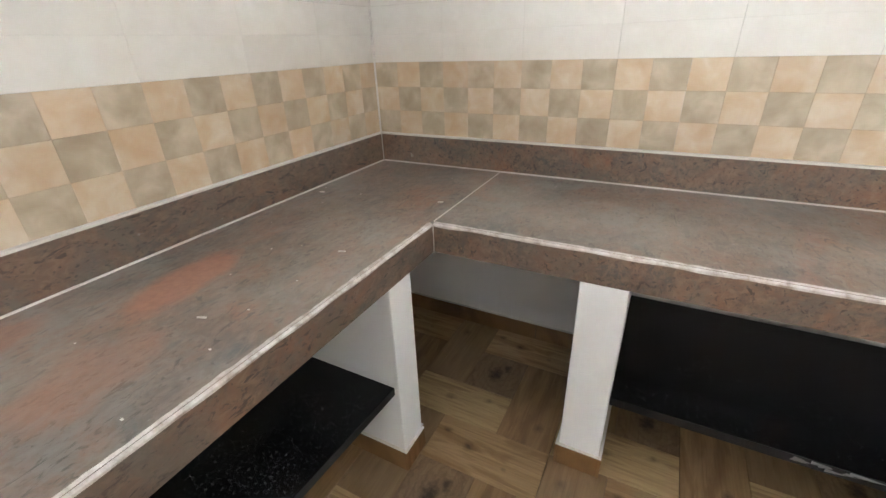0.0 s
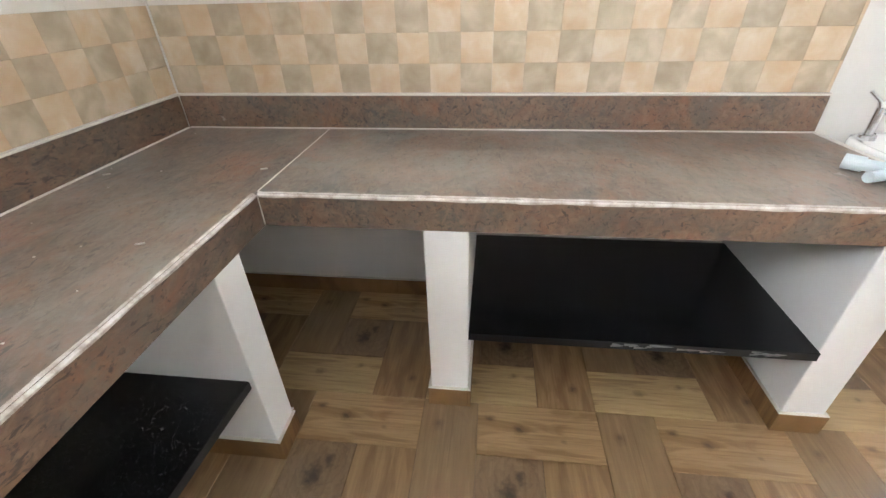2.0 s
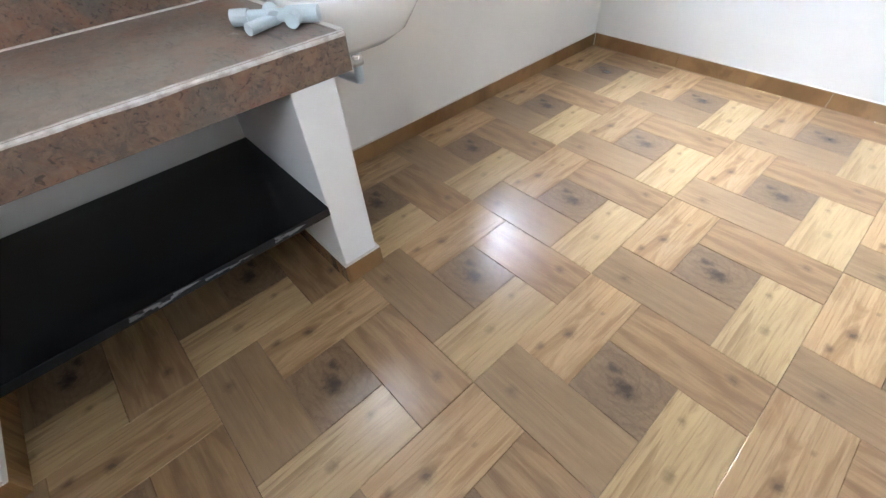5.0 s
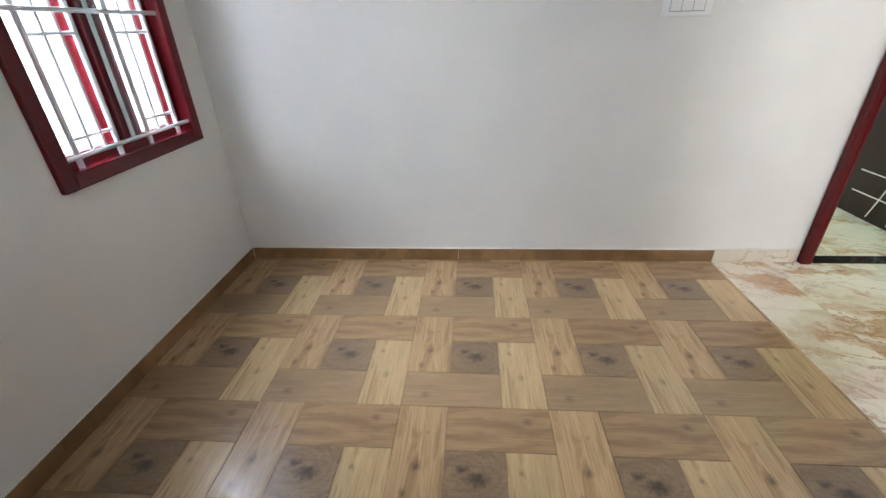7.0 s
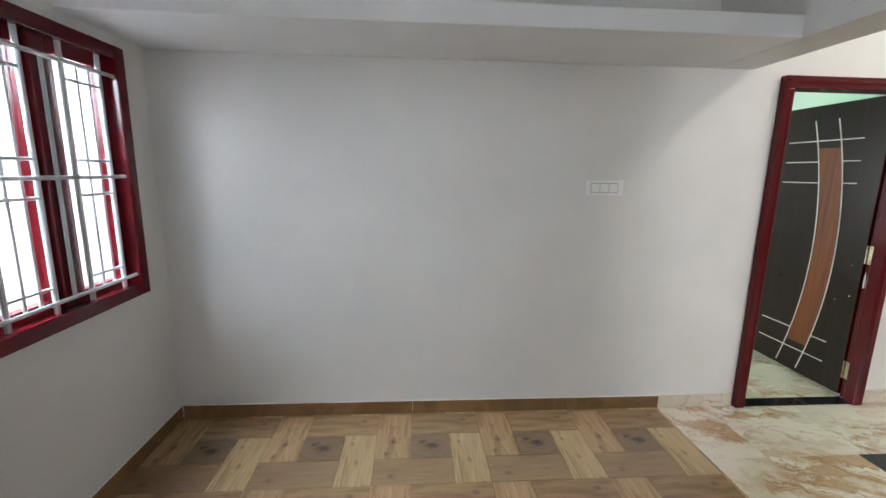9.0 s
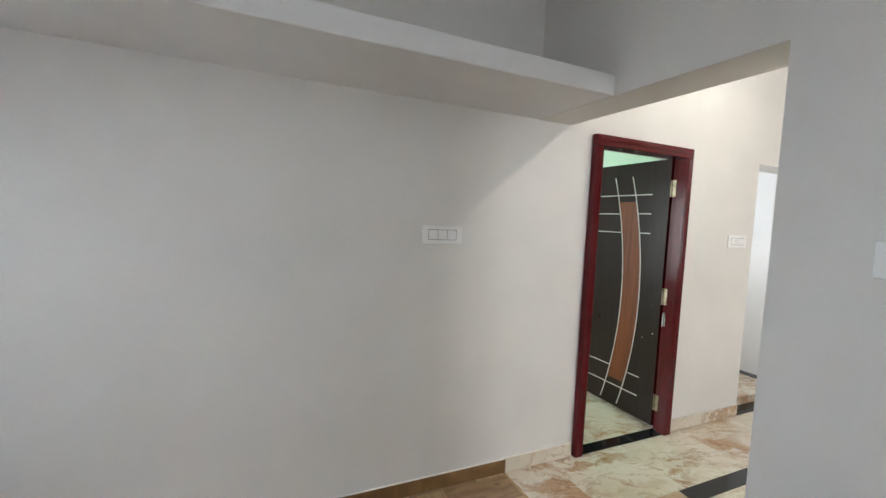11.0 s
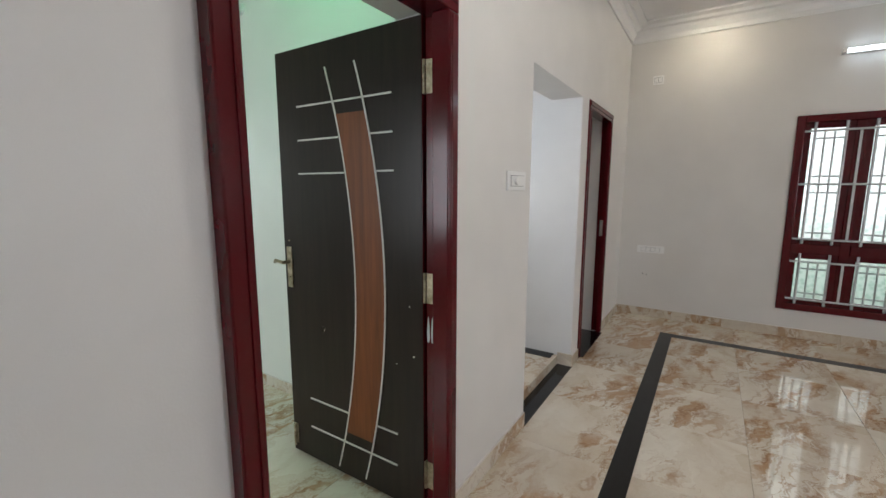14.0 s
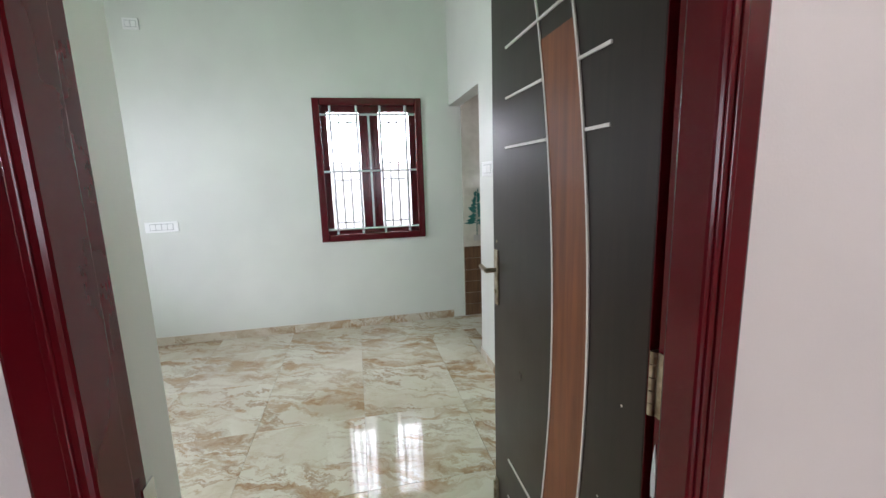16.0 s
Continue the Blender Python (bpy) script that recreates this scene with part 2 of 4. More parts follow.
def marble(name, rough):
    """Polished breccia tile: cream fragments in tan and rust veins."""
    m = mat(name, (0.6, 0.52, 0.42), rough)
    n = Nodes(m)
    p = n.coords((1, 1, 1), shift=True)
    warp = n.add("ShaderNodeTexNoise", Scale=3.0, Detail=5.0, Roughness=0.65)
    n.link(p, warp.inputs["Vector"])
    mul = n.t.nodes.new("ShaderNodeVectorMath")
    mul.operation = "MULTIPLY_ADD"
    mul.inputs[1].default_value = (0.30, 0.26, 0.3)
    n.link(warp.outputs["Color"], mul.inputs[0])
    n.link(p, mul.inputs[2])
    mp = n.t.nodes.new("ShaderNodeMapping")
    mp.inputs["Rotation"].default_value = (0, 0, 0.6)
    mp.inputs["Scale"].default_value = (1.05, 0.62, 1)
    n.link(mul.outputs[0], mp.inputs[0])
    clouds = n.noise(mp.outputs[0], 2.0, 5, 0.6, 0.8)
    v = n.add("ShaderNodeTexVoronoi", Scale=3.8)
    n.link(mp.outputs[0], v.inputs["Vector"])
    sep = n.t.nodes.new("ShaderNodeSeparateColor")
    n.link(v.outputs["Color"], sep.inputs[0])
    cream = n.ramp(clouds, (0.36, (0.43, 0.33, 0.22)), (0.47, (0.555, 0.475, 0.37)), (0.64, (0.65, 0.60, 0.51)))
    shards = n.ramp(sep.outputs[0], (0.0, (0.50, 0.43, 0.33)), (0.5, (0.60, 0.545, 0.455)), (1.0, (0.65, 0.60, 0.51)))
    c = n.mix(0.45, cream, shards)
    drawn = n.t.nodes.new("ShaderNodeMapping")
    drawn.inputs["Scale"].default_value = (2.6, 0.8, 1)
    n.link(mp.outputs[0], drawn.inputs[0])
    zone = n.noise(mp.outputs[0], 2.4, 4, 0.55, 0.5)
    streak = n.noise(drawn.outputs[0], 2.5, 6, 0.66, 1.1)
    c = n.mix(n.calc("MULTIPLY", n.ramp(streak, (0.49, 0.0), (0.57, 0.9), (0.74, 0.5)), n.ramp(zone, (0.42, 0.0), (0.56, 1.0))), c, (0.36, 0.215, 0.11))
    thread = n.calc("ABSOLUTE", n.calc("SUBTRACT", n.noise(drawn.outputs[0], 2.0, 5, 0.6, 1.4), 0.5))
    c = n.mix(n.calc("MULTIPLY", n.ramp(thread, (0.0, 0.8), (0.03, 0.0)), n.ramp(zone, (0.40, 0.1), (0.58, 1.0))), c, (0.27, 0.145, 0.07))
    n.colour(c)
    return m


M_MARBLE = marble("breccia_tile", 0.045)
M_JOINT = mat("beige_tile_joint", (0.42, 0.34, 0.26), 0.6)


def glazed(name, stops, rough, wave, spread=0.07):
    m = mat(name, stops[0][1], rough, coat=0.2)
    n = Nodes(m)
    p = n.coords((1, 1, 1), shift=True)
    c = n.ramp(n.noise(p, 13, 4, 0.5, 0.4), *stops)
    rnd = n.ramp(n.random(), (0.0, 1.0 - spread), (1.0, 1.0 + spread * 0.6))
    n.colour(n.mix(1.0, c, rnd, "MULTIPLY"))
    n.bump(n.noise(n.coords((1, 1, 1), True), 9, 2, 0.4), wave, 0.006)
    return m


M_TILE_GREY = glazed("smoky_glazed_tile", ((0.30, (0.38, 0.305, 0.215)), (0.5, (0.465, 0.385, 0.28)), (0.72, (0.58, 0.48, 0.36))), 0.16, 0.08)
M_TILE_TAN = glazed("sandy_glazed_tile", ((0.30, (0.53, 0.38, 0.245)), (0.5, (0.575, 0.445, 0.31)), (0.72, (0.635, 0.54, 0.42))), 0.16, 0.08)
M_TILE_CREAM = glazed("cream_glazed_tile", ((0.2, (0.65, 0.615, 0.56)), (0.8, (0.71, 0.68, 0.63))), 0.07, 0.16, 0.012)


def veneer(name, colour, dark, rough):
    m = mat(name, colour, rough)
    n = Nodes(m)
    g = n.noise(n.coords((26, 26, 1.6), True), 1.4, 5, 0.6, 0.5)
    n.colour(n.mix(n.ramp(g, (0.3, 0.0), (0.75, 1.0)), dark, colour))
    n.rough(n.ramp(n.noise(n.coords((1, 1, 1), True), 4, 5), (0.3, rough), (0.75, rough * 1.35)))
    n.bump(g, 0.1, 0.0006)
    return m


M_LEAF = veneer("dark_brown_laminate", (0.024, 0.014, 0.010), (0.013, 0.008, 0.006), 0.27)
M_LEAF.node_tree.nodes["Principled BSDF"].inputs["Specular IOR Level"].default_value = 0.28
M_INLAY = veneer("reddish_teak_inlay", (0.22, 0.066, 0.017), (0.11, 0.030, 0.008), 0.36)
M_INLAY.node_tree.nodes["Principled BSDF"].inputs["Specular IOR Level"].default_value = 0.35
M_STRIP = mat("white_inlay_strip", (0.62, 0.60, 0.56), 0.4)
M_BRASS = mat("antique_brass", (0.27, 0.205, 0.13), 0.38, 1.0)
_n = Nodes(M_BRASS)
_n.colour(_n.ramp(_n.noise(_n.coords((1, 1, 1), True), 35, 4), (0.35, (0.25, 0.20, 0.13)), (0.65, (0.52, 0.44, 0.32))))
M_CHROME = mat("chrome", (0.72, 0.73, 0.75), 0.12, 1.0)
M_STEEL = mat("silver_painted_bar", (0.55, 0.56, 0.58), 0.35, 0.4)
M_PLATE = mat("white_plastic", (0.80, 0.80, 0.79), 0.28)
# near-black for the shade inside holes and sockets; also colours the wall plugs
M_GAP = mat("dark_gap", (0.03, 0.03, 0.03), 0.6)
M_GREYLINE = mat("grey_plastic_line", (0.25, 0.25, 0.26), 0.5)
M_CERAMIC = mat("white_vitreous_china", (0.82, 0.82, 0.81), 0.08, coat=0.4)
M_PVC = mat("pale_blue_plastic", (0.52, 0.60, 0.64), 0.42)
M_RUBBER = mat("grey_trap_plastic", (0.42, 0.40, 0.37), 0.5)
M_TEAL = mat("teal_leaf_print", (0.012, 0.13, 0.115), 0.3)
M_RED = mat("rust_red_print", (0.32, 0.10, 0.07), 0.3)
M_BATH = glazed("bath_wall_tile", ((0.3, (0.52, 0.48, 0.40)), (0.7, (0.62, 0.58, 0.50))), 0.15, 0.05)
M_BATH_WOOD = veneer("bath_wood_tile", (0.20, 0.105, 0.055), (0.085, 0.042, 0.022), 0.29)
M_GROUND = mat("outside_earth", (0.30, 0.27, 0.22), 0.95)
_n = Nodes(M_GROUND)
_n.colour(_n.ramp(_n.noise(_n.coords((1, 1, 1), True), 0.8, 6), (0.3, (0.22, 0.19, 0.15)), (0.7, (0.36, 0.33, 0.28))))

M_GLASS = bpy.data.materials.new("clear_pane")
M_GLASS.use_nodes = True
_b = M_GLASS.node_tree.nodes["Principled BSDF"]
_b.inputs["Transmission Weight"].default_value, _b.inputs["Roughness"].default_value, _b.inputs["IOR"].default_value = 1.0, 0.0, 1.05

M_FROST = mat("figured_glass", (0.86, 0.92, 0.90), 0.35)
_n = Nodes(M_FROST)
_n.b.inputs["Transmission Weight"].default_value = 1.0
_n.b.inputs["IOR"].default_value = 1.3
_v = _n.add("ShaderNodeTexVoronoi", Scale=26.0)
_n.link(_n.coords((1, 1, 1), True), _v.inputs["Vector"])
_n.colour(_n.ramp(_v.outputs["Distance"], (0.25, (0.62, 0.72, 0.68)), (0.6, (0.92, 0.95, 0.94))))
_n.bump(_v.outputs["Distance"], 0.9, 0.01)


def glow(name, colour, strength):
    m = bpy.data.materials.new(name)
    m.use_nodes = True
    b = m.node_tree.nodes["Principled BSDF"]
    b.inputs["Base Color"].default_value = (0.8, 0.8, 0.8, 1)
    b.inputs["Emission Color"].default_value = (*colour, 1)
    b.inputs["Emission Strength"].default_value = strength
    return m


M_TUBE = glow("lit_tube", (0.80, 0.93, 1.0), 14.0)
M_LED = glow("lit_downlight", (1.0, 0.86, 0.62), 330.0)
M_LED_BRIGHT = glow("lit_bright_downlight", (1.0, 0.96, 0.86), 850.0)
M_LED_GREEN = glow("lit_green_lamp", (0.22, 1.0, 0.46), 500.0)


# ---- mesh helpers ----
def box(bm, x0, x1, y0, y1, z0, z1, bevel=0.0):
    vs = [bm.verts.new((x, y, z)) for x in (x0, x1) for y in (y0, y1) for z in (z0, z1)]
    fs = [bm.faces.new([vs[i] for i in q]) for q in ((0, 1, 3, 2), (4, 6, 7, 5), (0, 4, 5, 1), (2, 3, 7, 6), (0, 2, 6, 4), (1, 5, 7, 3))]
    if bevel:
        es = list({e for f in fs for e in f.edges})
        bmesh.ops.bevel(bm, geom=es, offset=bevel, segments=2, profile=0.5, affect="EDGES")
    return bm


def boxes(*rows, bevel=0.0):
    bm = bmesh.new()
    for r in rows:
        box(bm, *r, bevel=bevel)
    return bm


def rod(bm, a, b, r, sides=10, r2=None):
    a, b = Vector(a), Vector(b)
    m = Matrix.Translation((a + b) / 2) @ (b - a).to_track_quat("Z", "Y").to_matrix().to_4x4()
    bmesh.ops.create_cone(bm, cap_ends=True, segments=sides, radius1=r, radius2=r if r2 is None else r2, depth=(b - a).length, matrix=m)
    return bm


def rods(*rows, sides=10):
    bm = bmesh.new()
    for a, b, r in rows:
        rod(bm, a, b, r, sides)
    return bm


def prism(bm, outline, axis, lo, hi):
    """Extrudes a closed outline of pairs along an axis."""
    def put(u, v, w):
        return {"x": (w, u, v), "y": (u, w, v), "z": (u, v, w)}[axis]
    a = [bm.verts.new(put(u, v, lo)) for u, v in outline]
    b = [bm.verts.new(put(u, v, hi)) for u, v in outline]
    n = len(a)
    bm.faces.new(a)
    bm.faces.new(b[::-1])
    for i in range(n):
        bm.faces.new((a[i], b[i], b[(i + 1) % n], a[(i + 1) % n]))
    bmesh.ops.recalc_face_normals(bm, faces=bm.faces)
    return bm


def mesh_from(name, bm, *materials, smooth=False):
    me = bpy.data.meshes.new(name)
    bmesh.ops.recalc_face_normals(bm, faces=bm.faces)
    bm.to_mesh(me)
    bm.free()
    for m in materials:
        me.materials.append(m)
    if smooth:
        for p in me.polygons:
            p.use_smooth = True
    return me


def part(name, bm, material, parent, label="", smooth=False):
    ob = new(name, mesh_from(name, bm, material, smooth=smooth))
    ob.parent = parent
    if parent is not None:
        ob.matrix_parent_inverse = parent.matrix_basis.inverted()
    if label:
        ob["label"] = label
    return ob


def thing(name, x, y, z, label, category, group="", kind=""):
    ob = new(name)
    ob.empty_display_size = 0.05
    ob.matrix_basis = Matrix.Translation((x, y, z))
    return tagged(ob, label, category, group, kind)


def solid(name, bm, material, label, category="", kind="structure"):
    return tagged(part(name, bm, material, None), label, category or name.split("_")[0], kind=kind)


def wall(name, along, lo, hi, near, far, z0, z1, holes, material, label):
    """A wall with openings that go through it. along: 'x' or 'y'; holes: (from, to, bottom, top)."""
    us = sorted({lo, hi, *[h[0] for h in holes], *[h[1] for h in holes]})
    zs = sorted({z0, z1, *[h[2] for h in holes], *[h[3] for h in holes]})
    us, zs = [u for u in us if lo <= u <= hi], [z for z in zs if z0 <= z <= z1]

    def full(i, j):
        if not (0 <= i < len(us) - 1 and 0 <= j < len(zs) - 1):
            return False
        u, z = (us[i] + us[i + 1]) / 2, (zs[j] + zs[j + 1]) / 2
        return not any(h[0] < u < h[1] and h[2] < z < h[3] for h in holes)

    bm, seen = bmesh.new(), {}

    def v(u, d, z):
        co = (u, d, z) if along == "x" else (d, u, z)
        if co not in seen:
            seen[co] = bm.verts.new(co)
        return seen[co]

    for i in range(len(us) - 1):
        for j in range(len(zs) - 1):
            if not full(i, j):
                continue
            a, b, c, d = us[i], us[i + 1], zs[j], zs[j + 1]
            for w in (near, far):
                bm.faces.new((v(a, w, c), v(b, w, c), v(b, w, d), v(a, w, d)))
            for di, dj, p, q in ((-1, 0, (a, c), (a, d)), (1, 0, (b, c), (b, d)), (0, -1, (a, c), (b, c)), (0, 1, (a, d), (b, d))):
                if not full(i + di, j + dj):
                    bm.faces.new((v(p[0], near, p[1]), v(p[0], far, p[1]), v(q[0], far, q[1]), v(q[0], near, q[1])))
    return solid(name, bm, material, label, "wall")

# ---- large structure ----
WX, EX, NY, SY, CEIL = -1.19, 3.425, 1.84, -6.205, 3.06
EX2 = 3.655
BX, BS, FJ = 6.765, -2.91, -1.155  # bedroom far wall, its side wall, and the joint of the two floors
PY0, PY1 = -1.49, -1.255  # partition between kitchen and living room
solid("ground", boxes((-60, 60, -60, 60, -0.5, -0.2)), M_GROUND, "bare earth ground outside the house", "ground")
# the opening at y -3.75 to -2.25 is unseen, cut for the front fill
wall("wall_west", "y", SY, NY, WX - 0.22, WX, -0.15, CEIL, [(-3.75, -2.25, 0.85, 2.15), (-0.52, 0.38, 1.0, 2.0)], M_WALL, "cream painted outer wall with a window opening")
wall("wall_north", "x", WX - 0.22, EX2, NY, NY + 0.22, -0.15, CEIL, [(2.39, 3.19, 0.89, 2.01), (0.76, 1.36, 2.2, 2.62)], M_WALL, "cream painted kitchen wall with a window opening")
wall("wall_south", "x", WX - 0.55, EX2, SY - 0.22, SY, -0.15, CEIL, [(1.16, 1.962, 0.306, 2.004)], M_WALL, "cream painted living room wall with a tall window")
wall("wall_east", "y", SY, NY, EX, EX2, -0.15, CEIL, [(-2.5555, -1.69, -0.15, 2.035), (-4.40, -3.405, -0.15, 2.05), (-5.38, -4.595, -0.15, 2.035)], M_WALL, "cream painted wall with two doors and a passage opening")
pier_bm = prism(bmesh.new(), [(WX - 0.15, PY0), (2.135, PY0), (2.178, PY1), (WX - 0.15, PY1)], "z", 0.0, 2.10)
box(pier_bm, WX - 0.15, EX, PY0, PY1, 2.10, CEIL)
solid("wall_partition", pier_bm, M_WALL, "cream painted partition with a wide opening under a beam", "wall")
wall("wall_bedroom_far", "y", -4.7, 0.6, BX, BX + 0.22, -0.15, CEIL, [(-2.615, -1.755, 0.86, 2.025)], M_BED, "pale green painted bedroom wall with a window")
wall("wall_bedroom_south", "x", EX2, BX, BS - 0.11, BS, -0.15, CEIL, [(5.82, BX, -0.15, 2.0)], M_BED, "pale green painted bedroom wall with a bathroom opening")
wall("wall_bedroom_north", "x", EX2, BX + 0.22, 0.6, 0.8, -0.15, CEIL, [(4.45, 5.75, 0.86, 2.03)], M_BED, "pale green painted bedroom wall")
# the high opening is made up, to let the bath fill in
wall("wall_bath_south", "x", 4.7, BX + 0.22, -4.9, -4.7, -0.15, CEIL, [(5.75, 6.25, 2.0, 2.4)], M_BED, "plain bathroom wall")
wall("wall_bath_west", "y", -4.7, BS - 0.11, 4.6, 4.7, -0.15, CEIL, [], M_BED, "plain bathroom wall")
# its opening is assumed, cut so that the passage fill shines through
wall("wall_passage_end", "y", -4.40, BS - 0.11, 4.42, 4.6, -0.15, CEIL, [(-3.86, -3.38, 1.15, 2.25)], M_WHITE, "white passage end wall")
wall("wall_passage_south", "x", EX2, 4.6, -4.55, -4.40, -0.15, CEIL, [], M_WHITE, "white passage side wall")
wall("wall_second_room_far", "y", SY, -4.55, 5.6, 5.8, -0.15, CEIL, [], M_WALL, "cream wall of the second room")
wall("wall_second_room_south", "x", EX2, 5.8, SY - 0.22, SY, -0.15, CEIL, [], M_WALL, "cream wall of the second room")
solid("reveal_lining", boxes((EX + 0.003, 3.74, -4.415, -4.39, 0.0, 2.07)), M_WHITE, "white plaster lining of the passage opening", "wall")
solid("ceiling_main", boxes((WX - 0.55, EX2, SY - 0.22, NY + 0.22, CEIL, CEIL + 0.12)), M_CEIL, "white painted flat ceiling", "ceiling")
# coloured green so that its bounce tints the room
solid("ceiling_bedroom", boxes((EX2, BX + 0.22, BS - 0.05, 0.8, CEIL, CEIL + 0.12)), M_GREEN_BOUNCE, "bedroom ceiling coloured green to throw green light", "ceiling")
solid("ceiling_back_rooms", boxes((EX2, BX + 0.22, -6.76, BS - 0.05, CEIL, CEIL + 0.12)), M_CEIL, "white painted ceiling", "ceiling")
solid("loft_slab", boxes((2.868, EX, PY1, NY, 2.10, 2.193), bevel=0.006), M_WHITE, "white plastered concrete loft slab along the wall", "loft")


def cornice():
    """Stepped plaster moulding along the living room's east and south walls."""
    prof = [(0, CEIL - 0.17), (0.014, CEIL - 0.17), (0.014, CEIL - 0.125), (0.045, CEIL - 0.09), (0.05, CEIL - 0.065), (0.085, CEIL - 0.055), (0.092, CEIL - 0.03), (0.15, CEIL - 0.018), (0.15, CEIL), (0, CEIL)]
    bm = prism(bmesh.new(), [(EX - d, z) for d, z in prof], "y", SY + 0.002, PY0)
    bm.normal_update()
    ob = solid("trim_cornice", bm, M_CEIL, "white moulded plaster ceiling cornice", "cornice")
    bm = prism(bmesh.new(), [(SY + d, z) for d, z in prof], "x", WX, EX - 0.002)
    part("cornice_run", bm, M_CEIL, ob)


cornice()

# floors: a base under the tiles
floor_k = solid("floor_kitchen", boxes((WX - 0.12, EX, FJ, NY, -0.15, -0.009)), M_W_BASE, "kitchen floor of wood-print ceramic tiles", "floor")
floor_l = solid("floor_living", boxes((WX - 0.3, EX, SY, FJ, -0.15, -0.009)), M_JOINT, "living room floor of polished beige breccia tiles", "floor")
floor_b = solid("floor_bedroom", boxes((EX, BX, BS - 0.11, 0.6, -0.15, -0.009), (4.7, BX, -4.7, BS - 0.11, -0.15, -0.009)), M_JOINT, "bedroom floor of polished beige breccia tiles", "floor")
solid("floor_back_rooms", boxes((EX, 4.7, SY, BS - 0.11, -0.15, -0.009), (4.7, BX, SY, -4.7, -0.15, -0.009)), M_JOINT, "beige floor of the back rooms", "floor")


def window(name, along, u0, u1, z0, z1, face, out, transom=None, glass=None, label=""):
    """A barred window in a wall. along: the wall's axis; face: the room side's plane; out: +1 or -1, the way outdoors."""
    def bx(a, b, d0, d1, c, d):
        d0, d1 = sorted((face + out * d0, face + out * d1))
        return (a, b, d0, d1, c, d) if along == "x" else (d0, d1, a, b, c, d)

    def pt(u, d, z):
        return (u, face + out * d, z) if along == "x" else (face + out * d, u, z)

    root = thing(name, *pt((u0 + u1) / 2, 0, z0), label, "window", kind="structure")
    w = 0.062
    frame_rows = [("left_jamb", u0, u0 + w, z0, z1), ("right_jamb", u1 - w, u1, z0, z1), ("head", u0 + w, u1 - w, z1 - w, z1), ("window_sill", u0 + w, u1 - w, z0, z0 + w)]
    for nm, a, b, c, d in frame_rows:
        part(nm, boxes(bx(a, b, -0.022, 0.085, c, d), bevel=0.006), M_MAROON, root)
    mid = (u0 + u1) / 2
    part("mullion", boxes(bx(mid - 0.035, mid + 0.035, 0.02, 0.1, z0 + w, z1 - w), bevel=0.005), M_MAROON, root)
    cells = [(z0 + w, z1 - w)]
    if transom:
        part("transom", boxes(bx(u0 + w, mid - 0.035, 0.0, 0.1, transom - 0.045, transom + 0.045), bx(mid + 0.035, u1 - w, 0.0, 0.1, transom - 0.045, transom + 0.045), bevel=0.005), M_MAROON, root)
        cells = [(z0 + w, transom - 0.045), (transom + 0.045, z1 - w)]
    for c, d in cells:
        for a, b in ((u0 + w, mid - 0.035), (mid + 0.035, u1 - w)):
            s = 0.05
            sash = part("sash", boxes(bx(a, a + s, 0.035, 0.075, c, d), bx(b - s, b, 0.035, 0.075, c, d), bx(a + s, b - s, 0.035, 0.075, c, c + s), bx(a + s, b - s, 0.035, 0.075, d - s, d)), M_MAROON, root)
            pane = part("pane", boxes(bx(a + s, b - s, 0.052, 0.057, c + s, d - s)), glass, sash)
            pane.visible_shadow = False
        # the grille on the room side
        iu0, iu1 = u0 + w, u1 - w
        span, high = iu1 - iu0, d - c
        tall = high > 0.8
        d_bar = 0.012
        vs = [iu0 + span * k for k in (0.10, 0.375, 0.625, 0.90)]
        hs = [c + 0.045, d - 0.075] + ([c + high * 0.5] if tall else [])
        for u in vs:
            part("grille_upright", rods((pt(u, d_bar, c), pt(u, d_bar, d), 0.0105), sides=8), M_STEEL, root)
        part("grille_flat", boxes(bx(mid - 0.009, mid + 0.009, 0.008, 0.014, hs[0], hs[1])), M_STEEL, root)
        for z in hs:
            part("grille_bar", rods((pt(iu0, d_bar - 0.012, z), pt(iu1, d_bar - 0.012, z), 0.0090), sides=8), M_STEEL, root)
        thin_h = [c + 0.105, d - 0.14] + ([c + high * 0.5 - 0.075, c + high * 0.5 + 0.07] if tall else [])
        for a, b in ((vs[0], vs[1]), (vs[2], vs[3])):
            for k in (0.36, 0.68):
                u = a + (b - a) * k
                part("grille_thin_upright", rods((pt(u, d_bar, hs[0]), pt(u, d_bar, hs[1]), 0.0072), sides=6), M_STEEL, root)
            for z in thin_h:
                part("grille_thin_bar", rods((pt(a, d_bar, z), pt(b, d_bar, z), 0.0072), sides=6), M_STEEL, root)
    return root


def backdrop(name, rows, low, high, strength):
    """Pale bright haze and foliage far outside a window."""
    m = glow("outdoor_" + name, (1, 1, 1), strength)
    n = Nodes(m)
    p = n.coords((1, 1, 1), True)
    sep = n.t.nodes.new("ShaderNodeSeparateXYZ")
    n.link(p, sep.inputs[0])
    leafy = n.noise(p, 5.0, 6, 0.7, 0.6)
    rise = n.calc("ADD", n.calc("MULTIPLY", sep.outputs[2], 0.5), n.calc("MULTIPLY", leafy, 0.9))
    n.link(n.ramp(rise, (0.72, low), (1.25, high)), n.b.inputs["Emission Color"])
    return solid("backdrop_" + name, boxes(rows), m, "pale hazy view outside the window", "backdrop")


